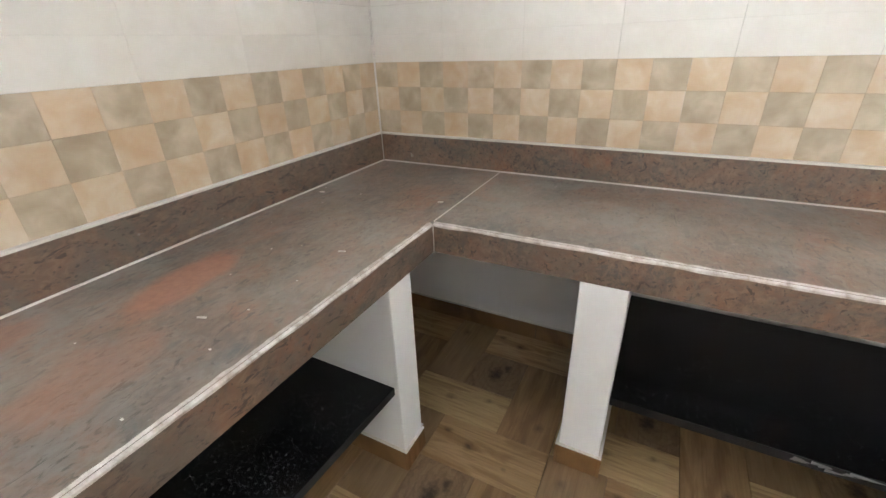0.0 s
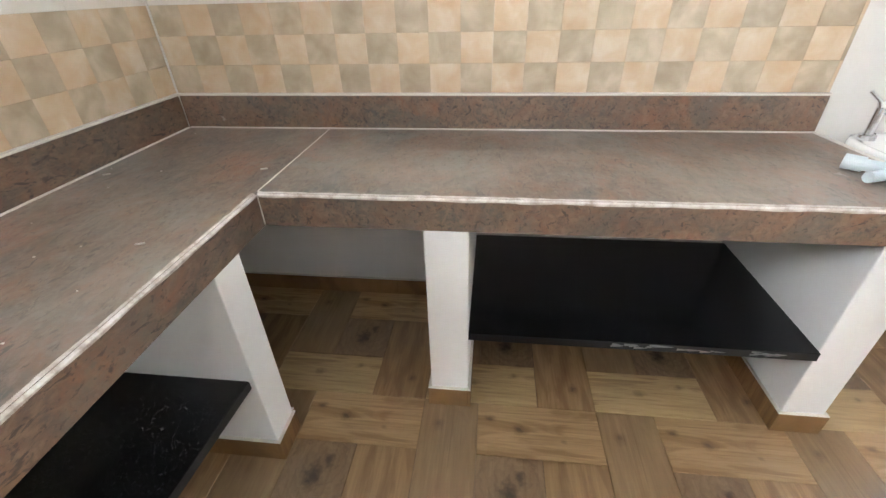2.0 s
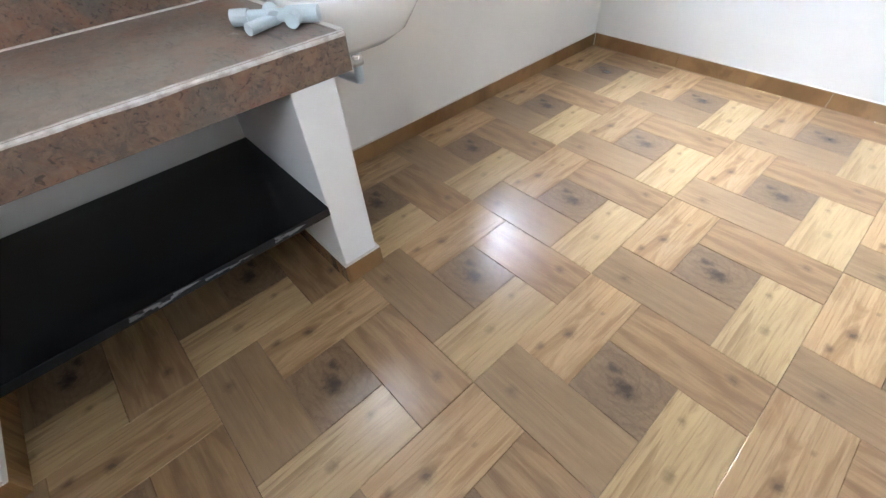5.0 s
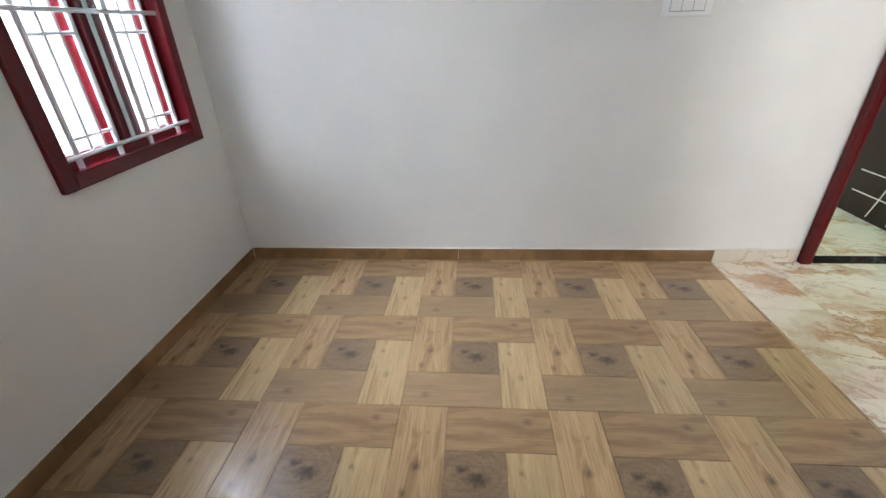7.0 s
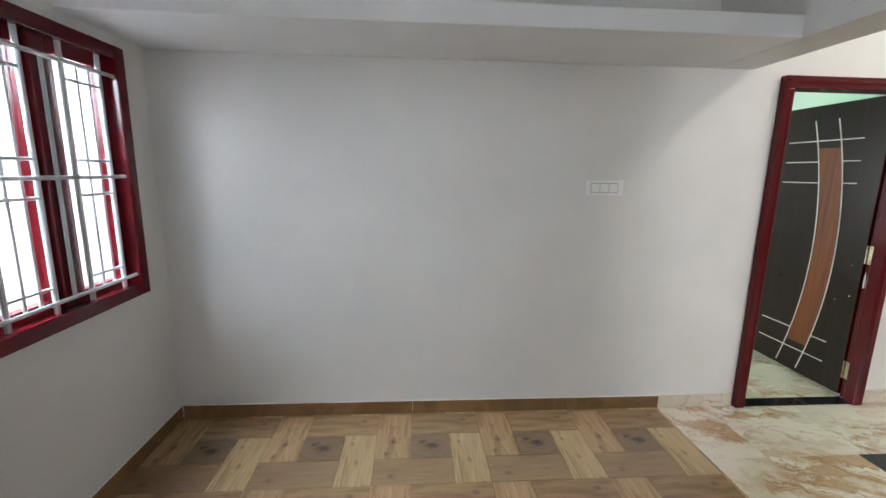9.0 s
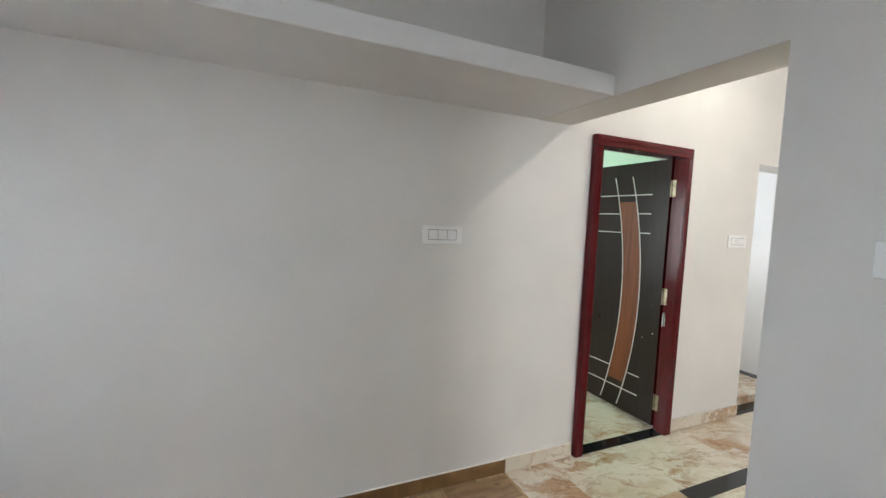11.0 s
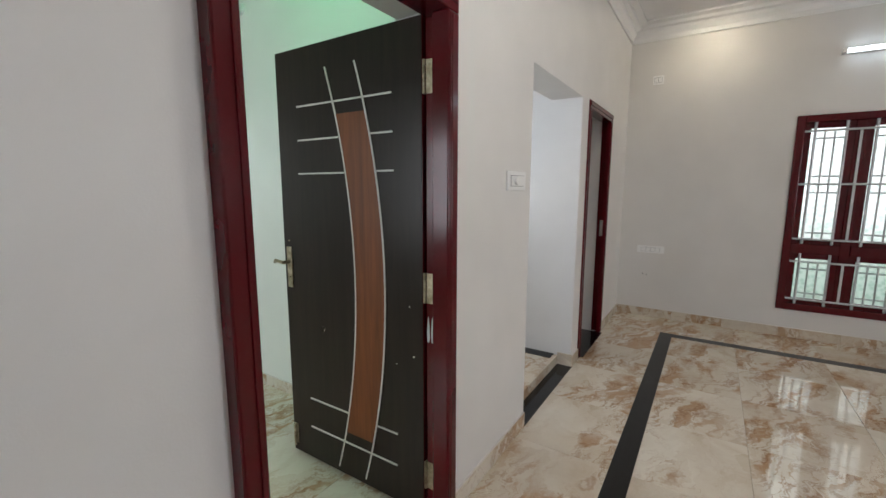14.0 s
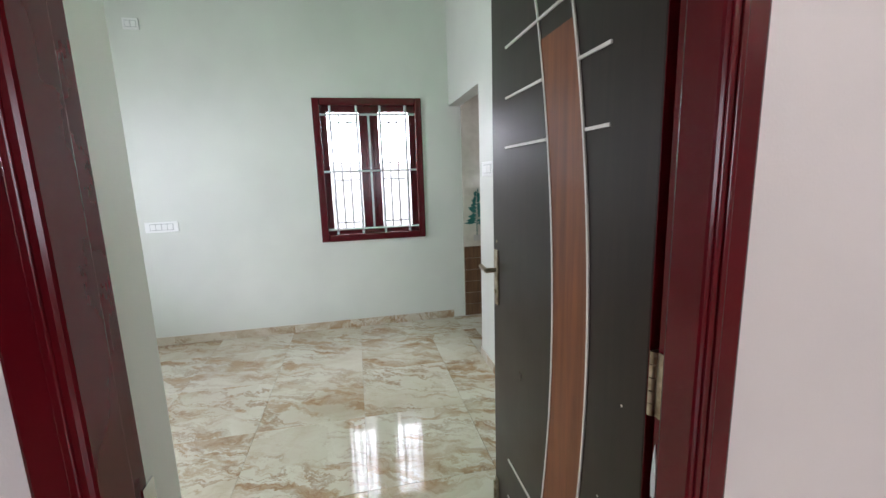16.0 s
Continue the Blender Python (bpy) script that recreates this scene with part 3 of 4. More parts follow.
backdrop("kitchen", (1.2, 6.5, 3.60, 3.62, -0.2, 3.0), (0.62, 0.56, 0.50), (0.95, 0.98, 1.0), 1.9)
backdrop("living", (-1.0, 3.6, -8.62, -8.60, -0.2, 3.2), (0.30, 0.42, 0.33), (0.95, 1.0, 0.97), 1.7)
backdrop("bedroom", (8.60, 8.62, -4.6, 1.0, -0.2, 3.0), (0.66, 0.70, 0.66), (0.98, 1.0, 1.0), 1.9)
window("window_1", "x", 2.355, 3.228, 0.857, 2.047, NY, 1, None, M_GLASS, "maroon wooden kitchen window with silver bar grille")
def ventilator(name, along, u0, u1, z0, z1, face, out, label):
    """A plain fixed light in a wall opening: frame and pane."""
    def bx(a, b, c, d):
        p, q = sorted((face + out * 0.10, face + out * 0.15))
        return (a, b, p, q, c, d) if along == "x" else (p, q, a, b, c, d)
    root = thing(name, *(((u0 + u1) / 2, face, z0) if along == "x" else (face, (u0 + u1) / 2, z0)), label, "window", kind="structure")
    w = 0.045
    for a, b, c, d in ((u0, u0 + w, z0, z1), (u1 - w, u1, z0, z1), (u0 + w, u1 - w, z0, z0 + w), (u0 + w, u1 - w, z1 - w, z1)):
        part("frame", boxes(bx(a, b, c, d), bevel=0.003), M_MAROON, root)


ventilator("window_4", "x", 0.76, 1.36, 2.2, 2.62, NY, 1, "small maroon framed ventilator high over the counter")
ventilator("window_5", "y", -0.52, 0.38, 1.0, 2.0, WX, -1, "maroon framed kitchen side window")
# unseen frame, added only where the front fill lamp shines in
ventilator("added_front_window", "y", -3.75, -2.25, 0.85, 2.15, WX, -1, "maroon framed front window of the living room")
window("window_2", "x", 1.122, 2.0, 0.268, 2.042, SY, -1, 0.85, M_FROST, "tall maroon window with figured glass and silver grille")
window("window_3", "y", -2.655, -1.715, 0.821, 2.064, BX, 1, None, M_GLASS, "maroon bedroom window with silver bar grille")


# ---- doors ----
def door_frame(root, y_near, y_far, top, proud=0.042):
    """Moulded jambs and head on the living room side, y_near > y_far; the leaf closes into a rebate behind."""
    def jamb(name, a, b, inward, rebate):
        bm = boxes((EX - proud, EX + 0.030, min(a, b), max(a, b), 0.0, top - 0.068), bevel=0.006)
        c = b - inward * rebate
        box(bm, EX + 0.0305, EX + 0.078, min(a, c), max(a, c), 0.0, top - 0.068, bevel=0.003)
        for d in ((0.008, 0.022) if inward > 0 else (0.012,)):
            box(bm, EX - proud - 0.004, EX - proud + 0.001, *sorted((b - inward * (d + 0.010), b - inward * d)), 0.004, top - 0.08, bevel=0.002)
        return part(name, bm, M_MAROON, root)
    left = jamb("left_jamb", y_near, y_near - 0.062, -1, 0.012)
    right = jamb("right_jamb", y_far, y_far + 0.07, 1, 0.032)
    part("head", boxes((EX - proud, EX + 0.078, y_far, y_near, top - 0.068, top), (EX - proud - 0.005, EX - proud + 0.001, y_far + 0.012, y_near - 0.012, top - 0.04, top - 0.012), bevel=0.005), M_MAROON, root)
    return left, right


def hinge(parent, x, y, z):
    """An open butt hinge: one plate on the leaf's edge, one on the rebate, the knuckle between."""
    bm = boxes((x - 0.002, x - 0.0005, y - 0.028, y - 0.002, z - 0.06, z + 0.06), (x - 0.040, x - 0.010, y - 0.0112, y - 0.0088, z - 0.06, z + 0.06))
    for k in range(5):
        rod(bm, (x - 0.006, y - 0.006, z - 0.06 + k * 0.0245), (x - 0.006, y - 0.006, z - 0.06 + k * 0.0245 + 0.022), 0.0062, 12)
    for k in (-0.042, 0.0, 0.042):
        rod(bm, (x - 0.0035, y - 0.016, z + k), (x - 0.0015, y - 0.016, z + k), 0.004, 8)
        rod(bm, (x - 0.026, y - 0.009, z + k), (x - 0.026, y - 0.007, z + k), 0.004, 8)
    return part("hinge", bm, M_BRASS, parent, "tarnished brass butt hinge")


def strip(bm, points, y, half=0.0035):
    """A thin inlaid line through points (x, z) on the leaf's face."""
    rows = []
    for i, (x, z) in enumerate(points):
        a = points[max(i - 1, 0)]
        b = points[min(i + 1, len(points) - 1)]
        dx, dz = b[0] - a[0], b[1] - a[1]
        n = math.hypot(dx, dz)
        nx, nz = -dz / n * half, dx / n * half
        rows.append([bm.verts.new((x + nx, y, z + nz)), bm.verts.new((x - nx, y, z - nz)), bm.verts.new((x - nx, y - 0.004, z - nz)), bm.verts.new((x + nx, y - 0.004, z + nz))])
    for a, b in zip(rows, rows[1:]):
        for k in range(4):
            bm.faces.new((a[k], a[(k + 1) % 4], b[(k + 1) % 4], b[k]))
    bm.faces.new(rows[0])
    bm.faces.new(rows[-1][::-1])
    return bm


def arc(x_top, x_mid, x_low, z0, z1, steps=28):
    """The bowed line of the inlay: a parabola through its top, middle and foot."""
    pts = []
    for i in range(steps + 1):
        k = i / steps
        x = x_top * (1 - k) * (1 - 2 * k) + x_mid * 4 * k * (1 - k) + x_low * k * (2 * k - 1)
        pts.append((x, z1 + (z0 - z1) * k))
    return pts


door = thing("door_1", 3.47, -2.11, 0, "dark brown flush door standing open in a maroon frame", "door", kind="structure")
lj, rj = door_frame(door, -1.670, -2.566, 2.07)
LY = -2.518
leaf = part("door_leaf", boxes((3.514, 4.360, LY - 0.034, LY, 0.015, 2.015), bevel=0.003), M_LEAF, door)
part("hinge_edge", boxes((3.512, 3.5139, LY - 0.033, LY - 0.001, 0.016, 2.014)), M_MAROON, leaf, "red painted edge of the door leaf")
la, lb = arc(4.024, 3.877, 4.020, 0.045, 1.908), arc(3.850, 3.707, 3.845, 0.045, 1.908)
bm = bmesh.new()
inner = [(i, a, b) for i, (a, b) in enumerate(zip(la, lb)) if 0.185 < a[1] < 1.765]
rows = [(bm.verts.new((a[0], LY + 0.0022, a[1])), bm.verts.new((b[0], LY + 0.0022, b[1])), bm.verts.new((b[0], LY - 0.002, b[1])), bm.verts.new((a[0], LY - 0.002, a[1]))) for _, a, b in inner]
for a, b in zip(rows, rows[1:]):
    for k in range(4):
        bm.faces.new((a[k], a[(k + 1) % 4], b[(k + 1) % 4], b[k]))
bm.faces.new(rows[0])
bm.faces.new(rows[-1][::-1])
part("curved_inlay", bm, M_INLAY, leaf, "bowed reddish teak inlay panel")
for line in (la, lb):
    part("inlay_line", strip(bmesh.new(), line, LY + 0.004), M_STRIP, leaf, "thin white inlaid line")
for a, b, z in ((4.217, 3.658, 1.762), (4.218, 3.956, 1.612), (3.775, 3.655, 1.615), (4.224, 3.928, 1.461), (3.740, 3.651, 1.465), (4.211, 3.946, 0.345), (3.765, 3.650, 0.339), (4.215, 3.655, 0.190)):
    part("inlay_line", strip(bmesh.new(), [(a, z), (b, z)], LY + 0.004), M_STRIP, leaf, "thin white inlaid line")
plate = part("handle_plate", boxes((4.303, 4.338, LY, LY + 0.006, 0.905, 1.11), bevel=0.002), M_BRASS, leaf, "tarnished brass lever handle")
bm = rods(((4.320, LY, 1.035), (4.320, LY + 0.045, 1.035), 0.009), ((4.320, LY + 0.042, 1.035), (4.375, LY + 0.045, 1.042), 0.0085), ((4.375, LY + 0.045, 1.042), (4.395, LY + 0.034, 1.03), 0.0075), ((4.320, LY + 0.004, 0.955), (4.320, LY + 0.012, 0.955), 0.008))
rod(bm, (4.320, LY, 1.14), (4.320, LY + 0.003, 1.14), 0.004, 8)
part("lever", bm, M_BRASS, leaf, "brass lever")
bm = boxes((4.320, 4.352, LY, LY + 0.005, 0.06, 0.17), bevel=0.002)
rod(bm, (4.336, LY + 0.012, 0.05), (4.336, LY + 0.012, 0.165), 0.006, 8)
part("tower_bolt", bm, M_BRASS, leaf, "small brass tower bolt")
part("paint_chips", rods(((3.580, LY, 0.92), (3.580, LY + 0.001, 0.92), 0.003), ((3.560, LY, 0.71), (3.560, LY + 0.001, 0.71), 0.005), ((3.650, LY, 0.66), (3.650, LY + 0.001, 0.66), 0.003), sides=6), M_STRIP, leaf, "small white paint chips")
for z in (1.80, 1.005, 0.20):
    hinge(leaf, 3.512, LY + 0.001, z)
bm = bmesh.new()
for x in (3.474, 3.494):  # two worn lozenges of bare metal
    prism(bm, [(x - 0.007, 0.80), (x - 0.004, 0.785), (x + 0.004, 0.785), (x + 0.006, 0.82), (x + 0.003, 0.87), (x, 0.892), (x - 0.005, 0.86)], "y", -2.5285, -2.5262)
part("latch", bm, M_STEEL, rj, "worn silver latch staple")
bm = boxes((3.47, 3.50, -1.7305, -1.7275, 0.86, 0.98))
part("strike_plate", bm, M_CHROME, lj, "silver strike plate")
part("threshold", boxes((EX - 0.022, EX + 0.07, -2.518, -1.725, -0.008, 0.004)), M_BAND, door, "black granite threshold")

door2 = thing("door_2", 3.47, -4.99, 0, "second doorway with a maroon wooden frame", "door", kind="structure")
lj2, rj2 = door_frame(door2, -4.570, -5.415, 2.065, 0.012)
part("threshold", boxes((EX - 0.035, EX2 - 0.01, -5.343, -4.634, -0.008, 0.006)), M_BAND, door2, "black granite threshold")
part("strike_plate", boxes((3.440, 3.468, -5.344, -5.341, 0.95, 1.10)), M_CHROME, rj2, "silver strike plate")

# raised passage behind the opening
solid("passage_step", boxes((3.53, 4.42, -4.39, -3.13, -0.008, 0.075), bevel=0.003), M_MARBLE, "raised beige tiled passage floor", "step")
solid("passage_threshold", boxes((EX - 0.012, 3.529, -4.389, -3.406, -0.008, 0.006)), M_BAND, "black granite threshold strip", "threshold")
solid("passage_side_strip", boxes((3.56, 4.41, -4.388, -4.29, 0.0755, 0.081)), M_BAND, "black granite strip along the passage wall", "threshold")
solid("passage_skirting", boxes((EX - 0.010, 3.529, -4.3895, -4.378, 0.007, 0.10)), M_MARBLE, "beige tile skirting at the passage corner", "baseboard")


# ---- kitchen counter ----
TOP, TH = 0.804, 0.03
FX, FY = -0.588, 1.230  # front edges of the long and the back run
END_X, END_BACK = 1.164, 1.130  # the run ends a little out of square


def pier(name, x0, x1, y0, y1, sides, label):
    """A plastered brick support with a tile skirting on its open sides."""
    root = thing(name, (x0 + x1) / 2, (y0 + y1) / 2, 0, label, "support wall", "counter supports")
    part("masonry", boxes((x0, x1, y0, y1, 0, TOP - TH - 0.002), bevel=0.004), M_WHITE, root)
    h, t = 0.082, 0.011
    for s in sides:
        row = {"w": (x0 - t, x0 - 0.0005, y0 - t, y1, 0, h), "e": (x1 + 0.0005, x1 + t, y0 - t, y1, 0, h), "s": (x0 - 0.0005, x1 + 0.0005, y0 - t, y0 - 0.0005, 0, h), "n": (x0, x1, y1 + 0.0005, y1 + t, 0, h)}[s]
        part("skirting", boxes(row, bevel=0.0015), M_W_SKIRT, root, "wood-print tile skirting")
        g = {"w": (x0 - t + 0.001, x0 - 0.001, y0 - t + 0.001, y1, h, h + 0.004), "e": (x1 + 0.001, x1 + t - 0.001, y0 - t + 0.001, y1, h, h + 0.004), "s": (x0, x1, y0 - t + 0.001, y0 - 0.001, h, h + 0.004), "n": (x0, x1, y1 + 0.001, y1 + t - 0.001, h, h + 0.004)}[s]
        part("grout_bead", boxes(g), M_GROUT, root)
    return root


pier("counter_support", WX + 0.002, -0.588, 0.982, 1.090, "sne", "white plastered support wall under the long counter")
pier("counter_support", -0.143, -0.018, 1.2315, NY - 0.002, "swe", "narrow white plastered support wall under the counter")
pier("counter_support", 0.982, 1.110, 1.2315, NY - 0.002, "swe", "white plastered end wall of the counter")
pier("counter_support", WX + 0.002, -0.715, -0.78, -0.62, "sn", "white plastered support wall at the counter's end")


def counter(name, slab_mesh, fascias, edges, splashes, seams, label):
    root = thing(name, WX + 0.02, NY - 0.02, TOP - TH, label, "countertop", "granite counter")
    part("slab", slab_mesh, M_GRANITE, root)
    for f in fascias:
        part("fascia", f, M_GRANITE_RAW, root, "rough brown granite front strip")
    for e in edges:
        part("polished_edge", e, M_EDGE, root, "chipped whitish polished edge")
    for s in splashes:
        part("backsplash", s if isinstance(s, bmesh.types.BMesh) else boxes(s, bevel=0.002), M_GRANITE_RAW, root, "brown granite upstand against the wall")
    for s in seams:
        part("grout_line", s if isinstance(s, bmesh.types.BMesh) else boxes(s), M_GROUT, root, "white cement joint line")


def uneven_edge(axis, a, b, front, sign, steps):
    """A worn chamfer along the slab's front, slightly uneven in width."""
    bm = bmesh.new()
    rows = []
    for i in range(steps + 1):
        u = a + (b - a) * i / steps
        w = 0.005 + 0.004 * noise.noise((u * 9, front * 3, 0)) + 0.003 * noise.noise((u * 40, 1, 2))
        drop = 0.010 + 0.003 * noise.noise((u * 12, 4, front))
        pts = [(front + sign * (w + 0.003), TOP + 0.0012), (front + sign * 0.001, TOP + 0.0002), (front - sign * 0.0042, TOP - 0.005), (front - sign * 0.0045, TOP - drop), (front + sign * 0.004, TOP - drop - 0.004)]
        rows.append([bm.verts.new((v, u, z) if axis == "y" else (u, v, z)) for v, z in pts])
    for p, q in zip(rows, rows[1:]):
        for k in range(5):
            bm.faces.new((p[k], p[(k + 1) % 5], q[(k + 1) % 5], q[k]))
    bm.faces.new(rows[0])
    bm.faces.new(rows[-1][::-1])
    return bm


FB = 0.706  # underside of the front strips
LEFT_END = -0.80
counter(
    "countertop",
    prism(bmesh.new(), [(WX + 0.001, LEFT_END), (FX, LEFT_END), (FX, FY), (FX, NY - 0.001), (WX + 0.001, NY - 0.001)], "z", TOP - TH, TOP),
    [prism(bmesh.new(), [(FX - 0.028, LEFT_END), (FX + 0.002, LEFT_END), (FX + 0.002, FY - 0.002), (FX - 0.028, FY - 0.002)], "z", FB, TOP - 0.0035)],
    [uneven_edge("y", LEFT_END, FY - 0.006, FX, -1, 220)],
    [(WX + 0.002, WX + 0.022, LEFT_END, NY - 0.024, TOP + 0.001, 0.925)],
    [(WX + 0.022, WX + 0.028, LEFT_END, NY - 0.028, TOP, TOP + 0.004), (WX + 0.003, WX + 0.024, LEFT_END, NY - 0.022, 0.9255, 0.932)],
    "long brown granite kitchen countertop with a rust-red vein",
)
counter(
    "countertop",
    prism(bmesh.new(), [(FX + 0.003, FY), (END_X, FY), (END_BACK, NY - 0.001), (FX + 0.003, NY - 0.001)], "z", TOP - TH, TOP),
    [boxes((FX + 0.004, END_X, FY - 0.002, FY + 0.026, FB, TOP - 0.0035), bevel=0.002)],
    [uneven_edge("x", FX + 0.004, END_X, FY, 1, 200)],
    [(WX + 0.023, END_BACK - 0.005, NY - 0.022, NY - 0.002, TOP + 0.001, 0.925)],
    [(FX - 0.001, FX + 0.003, FY + 0.01, NY - 0.03, TOP - 0.01, TOP + 0.001), (FX + 0.0025, FX + 0.0045, FY - 0.004, FY, FB, TOP - 0.006), (WX + 0.03, END_BACK - 0.005, NY - 0.028, NY - 0.022, TOP, TOP + 0.004), (WX + 0.024, END_BACK - 0.004, NY - 0.024, NY - 0.003, 0.9255, 0.932), prism(bmesh.new(), [(END_X - 0.014, FY + 0.012), (END_X + 0.003, FY + 0.012), (END_BACK + 0.003, NY - 0.03), (END_BACK - 0.014, NY - 0.03)], "z", TOP - TH - 0.02, TOP + 0.002)],
    "brown granite kitchen countertop along the window wall",
)


def shelf(x0, x1, y0, y1, smear, label, slant=0.0):
    root = thing("stone_shelf", (x0 + x1) / 2, (y0 + y1) / 2, 0.322, label, "shelf", "stone shelves")
    part("slab", prism(bmesh.new(), [(x0, y0), (x1 - slant, y0), (x1, y1), (x0, y1)], "z", 0.322, 0.352), M_BLACK, root)
    part("front_edge", boxes((x0 + 0.001, x1 - 0.001, y0 - 0.0015, y0 + 0.001, 0.3235, 0.3505)) if smear else prism(bmesh.new(), [(x1 - slant, y0), (x1 - slant + 0.0015, y0), (x1 + 0.0015, y1), (x1, y1)], "z", 0.3235, 0.3505), M_BLACK_RAW, root, "honed dark edge")
    if smear:
        bm = bmesh.new()
        for k in range(26):
            t = random.random()
            x = x0 + (x1 - x0) * (0.45 + 0.48 * t)
            s = 0.006 + 0.03 * random.random()
            z = 0.333 + 0.012 * random.random()
            rod(bm, (x - s, y0 + 0.001, z), (x + s, y0 + 0.001, z + 0.004 * (random.random() - 0.5)), 0.0035 + 0.003 * random.random(), 7, 0.0012)
        tagged(part("cement_smear", bm, M_DUST, root, "grey cement smears on the edge"), kind="stuff")
    return root


shelf(-0.017, 0.981, 1.222, 1.822, True, "polished black granite shelf with a cement-smeared edge")
shelf(WX + 0.003, -0.607, -0.62, 0.981, False, "polished black granite shelf under the long counter", 0.09)

# ---- wash basin, tap, fittings ----
def basin():
    root = thing("wash_basin", 1.44, 1.66, 0.62, "white ceramic wall-hung wash basin beside the counter", "basin")
    cx, cy, z = 1.44, 1.66, 0.80
    ax, ay = 0.25, 0.185

    def ring(bm, fx, fy, zz, back=1.0):
        out = []
        for i in range(40):
            a = 2 * math.pi * i / 40
            c, s = math.cos(a), math.sin(a)
            px = math.copysign(abs(c) ** 0.55, c) * ax * fx
            py = math.copysign(abs(s) ** 0.55, s) * ay * fy
            out.append(bm.verts.new((cx + px, min(cy + py, NY - 0.003), zz)))
        return out

    bm = bmesh.new()
    loops = [ring(bm, 0.45, 0.45, 0.60), ring(bm, 0.72, 0.72, 0.64), ring(bm, 0.93, 0.93, 0.72), ring(bm, 0.985, 0.985, 0.755), ring(bm, 1.0, 1.0, 0.785), ring(bm, 0.985, 0.985, 0.80), ring(bm, 0.94, 0.94, 0.803), ring(bm, 0.87, 0.78, 0.794), ring(bm, 0.80, 0.68, 0.75), ring(bm, 0.60, 0.5, 0.69), ring(bm, 0.2, 0.18, 0.675)]
    for a, b in zip(loops, loops[1:]):
        for i in range(40):
            bm.faces.new((a[i], a[(i + 1) % 40], b[(i + 1) % 40], b[i]))
    bm.faces.new(loops[0][::-1])
    bm.faces.new(loops[-1])
    part("bowl", bm, M_CERAMIC, root, smooth=True)
    # both holes are solid dark discs, their shade put into the colour
    part("overflow_hole", rods(((cx + 0.03, cy + 0.128, 0.775), (cx + 0.03, cy + 0.15, 0.778), 0.011)), M_GAP, root, "overflow hole, a dark disc for its inner shade")
    part("plug_hole", rods(((cx - 0.14, cy + 0.15, 0.800), (cx - 0.14, cy + 0.15, 0.806), 0.009)), M_GAP, root, "unused tap hole, a dark disc for its inner shade")
    part("waste_outlet", rods(((cx, cy, 0.674), (cx, cy, 0.679), 0.026), sides=16), M_CHROME, root, "chrome waste outlet")
    tap = thing("basin_tap", 1.30, 1.80, 0.80, "chrome pillar tap on the wash basin", "tap")
    part("body", rods(((1.25, 1.765, 0.80), (1.25, 1.765, 0.815), 0.024), ((1.25, 1.765, 0.812), (1.25, 1.765, 0.90), 0.013), sides=16), M_CHROME, tap, smooth=False)
    part("spout", rods(((1.25, 1.765, 0.885), (1.355, 1.69, 0.905), 0.010), ((1.355, 1.69, 0.905), (1.36, 1.685, 0.88), 0.0095), sides=14), M_CHROME, tap)
    part("lever", rods(((1.25, 1.765, 0.90), (1.245, 1.77, 0.918), 0.011), ((1.245, 1.77, 0.916), (1.215, 1.79, 0.945), 0.0055), sides=12), M_CHROME, tap)
    trap = thing("waste_pipe", 1.445, 1.7, 0.4, "grey plastic waste pipe under the basin", "pipe")
    part("down_pipe", rods(((1.445, 1.69, 0.61), (1.445, 1.69, 0.45), 0.018), ((1.445, 1.69, 0.455), (1.445, 1.835, 0.44), 0.018), sides=14), M_PVC, trap)


basin()
valve = thing("angle_valve", 1.205, 1.27, 0.70, "small grey plastic hose connector under the counter corner", "valve")
part("hose_end", rods(((END_X - 0.02, 1.262, 0.735), (END_X + 0.02, 1.255, 0.712), 0.010), ((END_X + 0.02, 1.255, 0.712), (END_X + 0.045, 1.252, 0.714), 0.013), sides=12), M_RUBBER, valve)
part("nut", rods(((END_X + 0.030, 1.252, 0.706), (END_X + 0.030, 1.252, 0.728), 0.010), sides=6), M_GROUT, valve)


def fitting(name, x, y, turn, label, rows):
    root = thing(name, x, y, TOP, label, "pipe fitting", "loose fittings")
    m = Matrix.Translation((x, y, TOP)) @ Matrix.Rotation(turn, 4, "Z")
    for nm, segs in rows:
        bm = bmesh.new()
        for a, b, r in segs:
            rod(bm, m @ Vector(a), m @ Vector(b), r, 16)
        part(nm, bm, M_PVC, root)
    return root


fitting("pipe_tee", 1.085, 1.40, -0.75, "pale blue plastic pipe tee on the counter", [
    ("pipe", [((-0.11, 0, 0.022), (0.10, 0, 0.022), 0.016)]),
    ("collar", [((-0.125, 0, 0.022), (-0.08, 0, 0.022), 0.0205)]),
    ("collar", [((0.02, 0, 0.022), (0.10, 0, 0.022), 0.021)]),
    ("branch", [((0.045, 0, 0.022), (0.045, -0.055, 0.022), 0.0175)]),
])
fitting("pipe_elbow", 1.035, 1.395, 0.3, "short pale blue plastic pipe elbow on the counter", [
    ("pipe", [((-0.05, 0, 0.016), (0.04, 0, 0.016), 0.0145)]),
    ("collar", [((0.03, -0.01, 0.02), (0.055, 0.03, 0.03), 0.019)]),
])
litter = thing("plaster_crumbs", -0.86, 0.55, TOP, "tiny white plaster crumbs on the granite counter", "debris", kind="stuff")
bm = bmesh.new()
for k in range(14):
    x, y, s = random.uniform(-1.14, -0.63), random.uniform(0.3, 1.75), random.uniform(0.001, 0.0022)
    box(bm, x - s, x + s * 1.6, y - s, y + s, TOP + 0.0005, TOP + s)
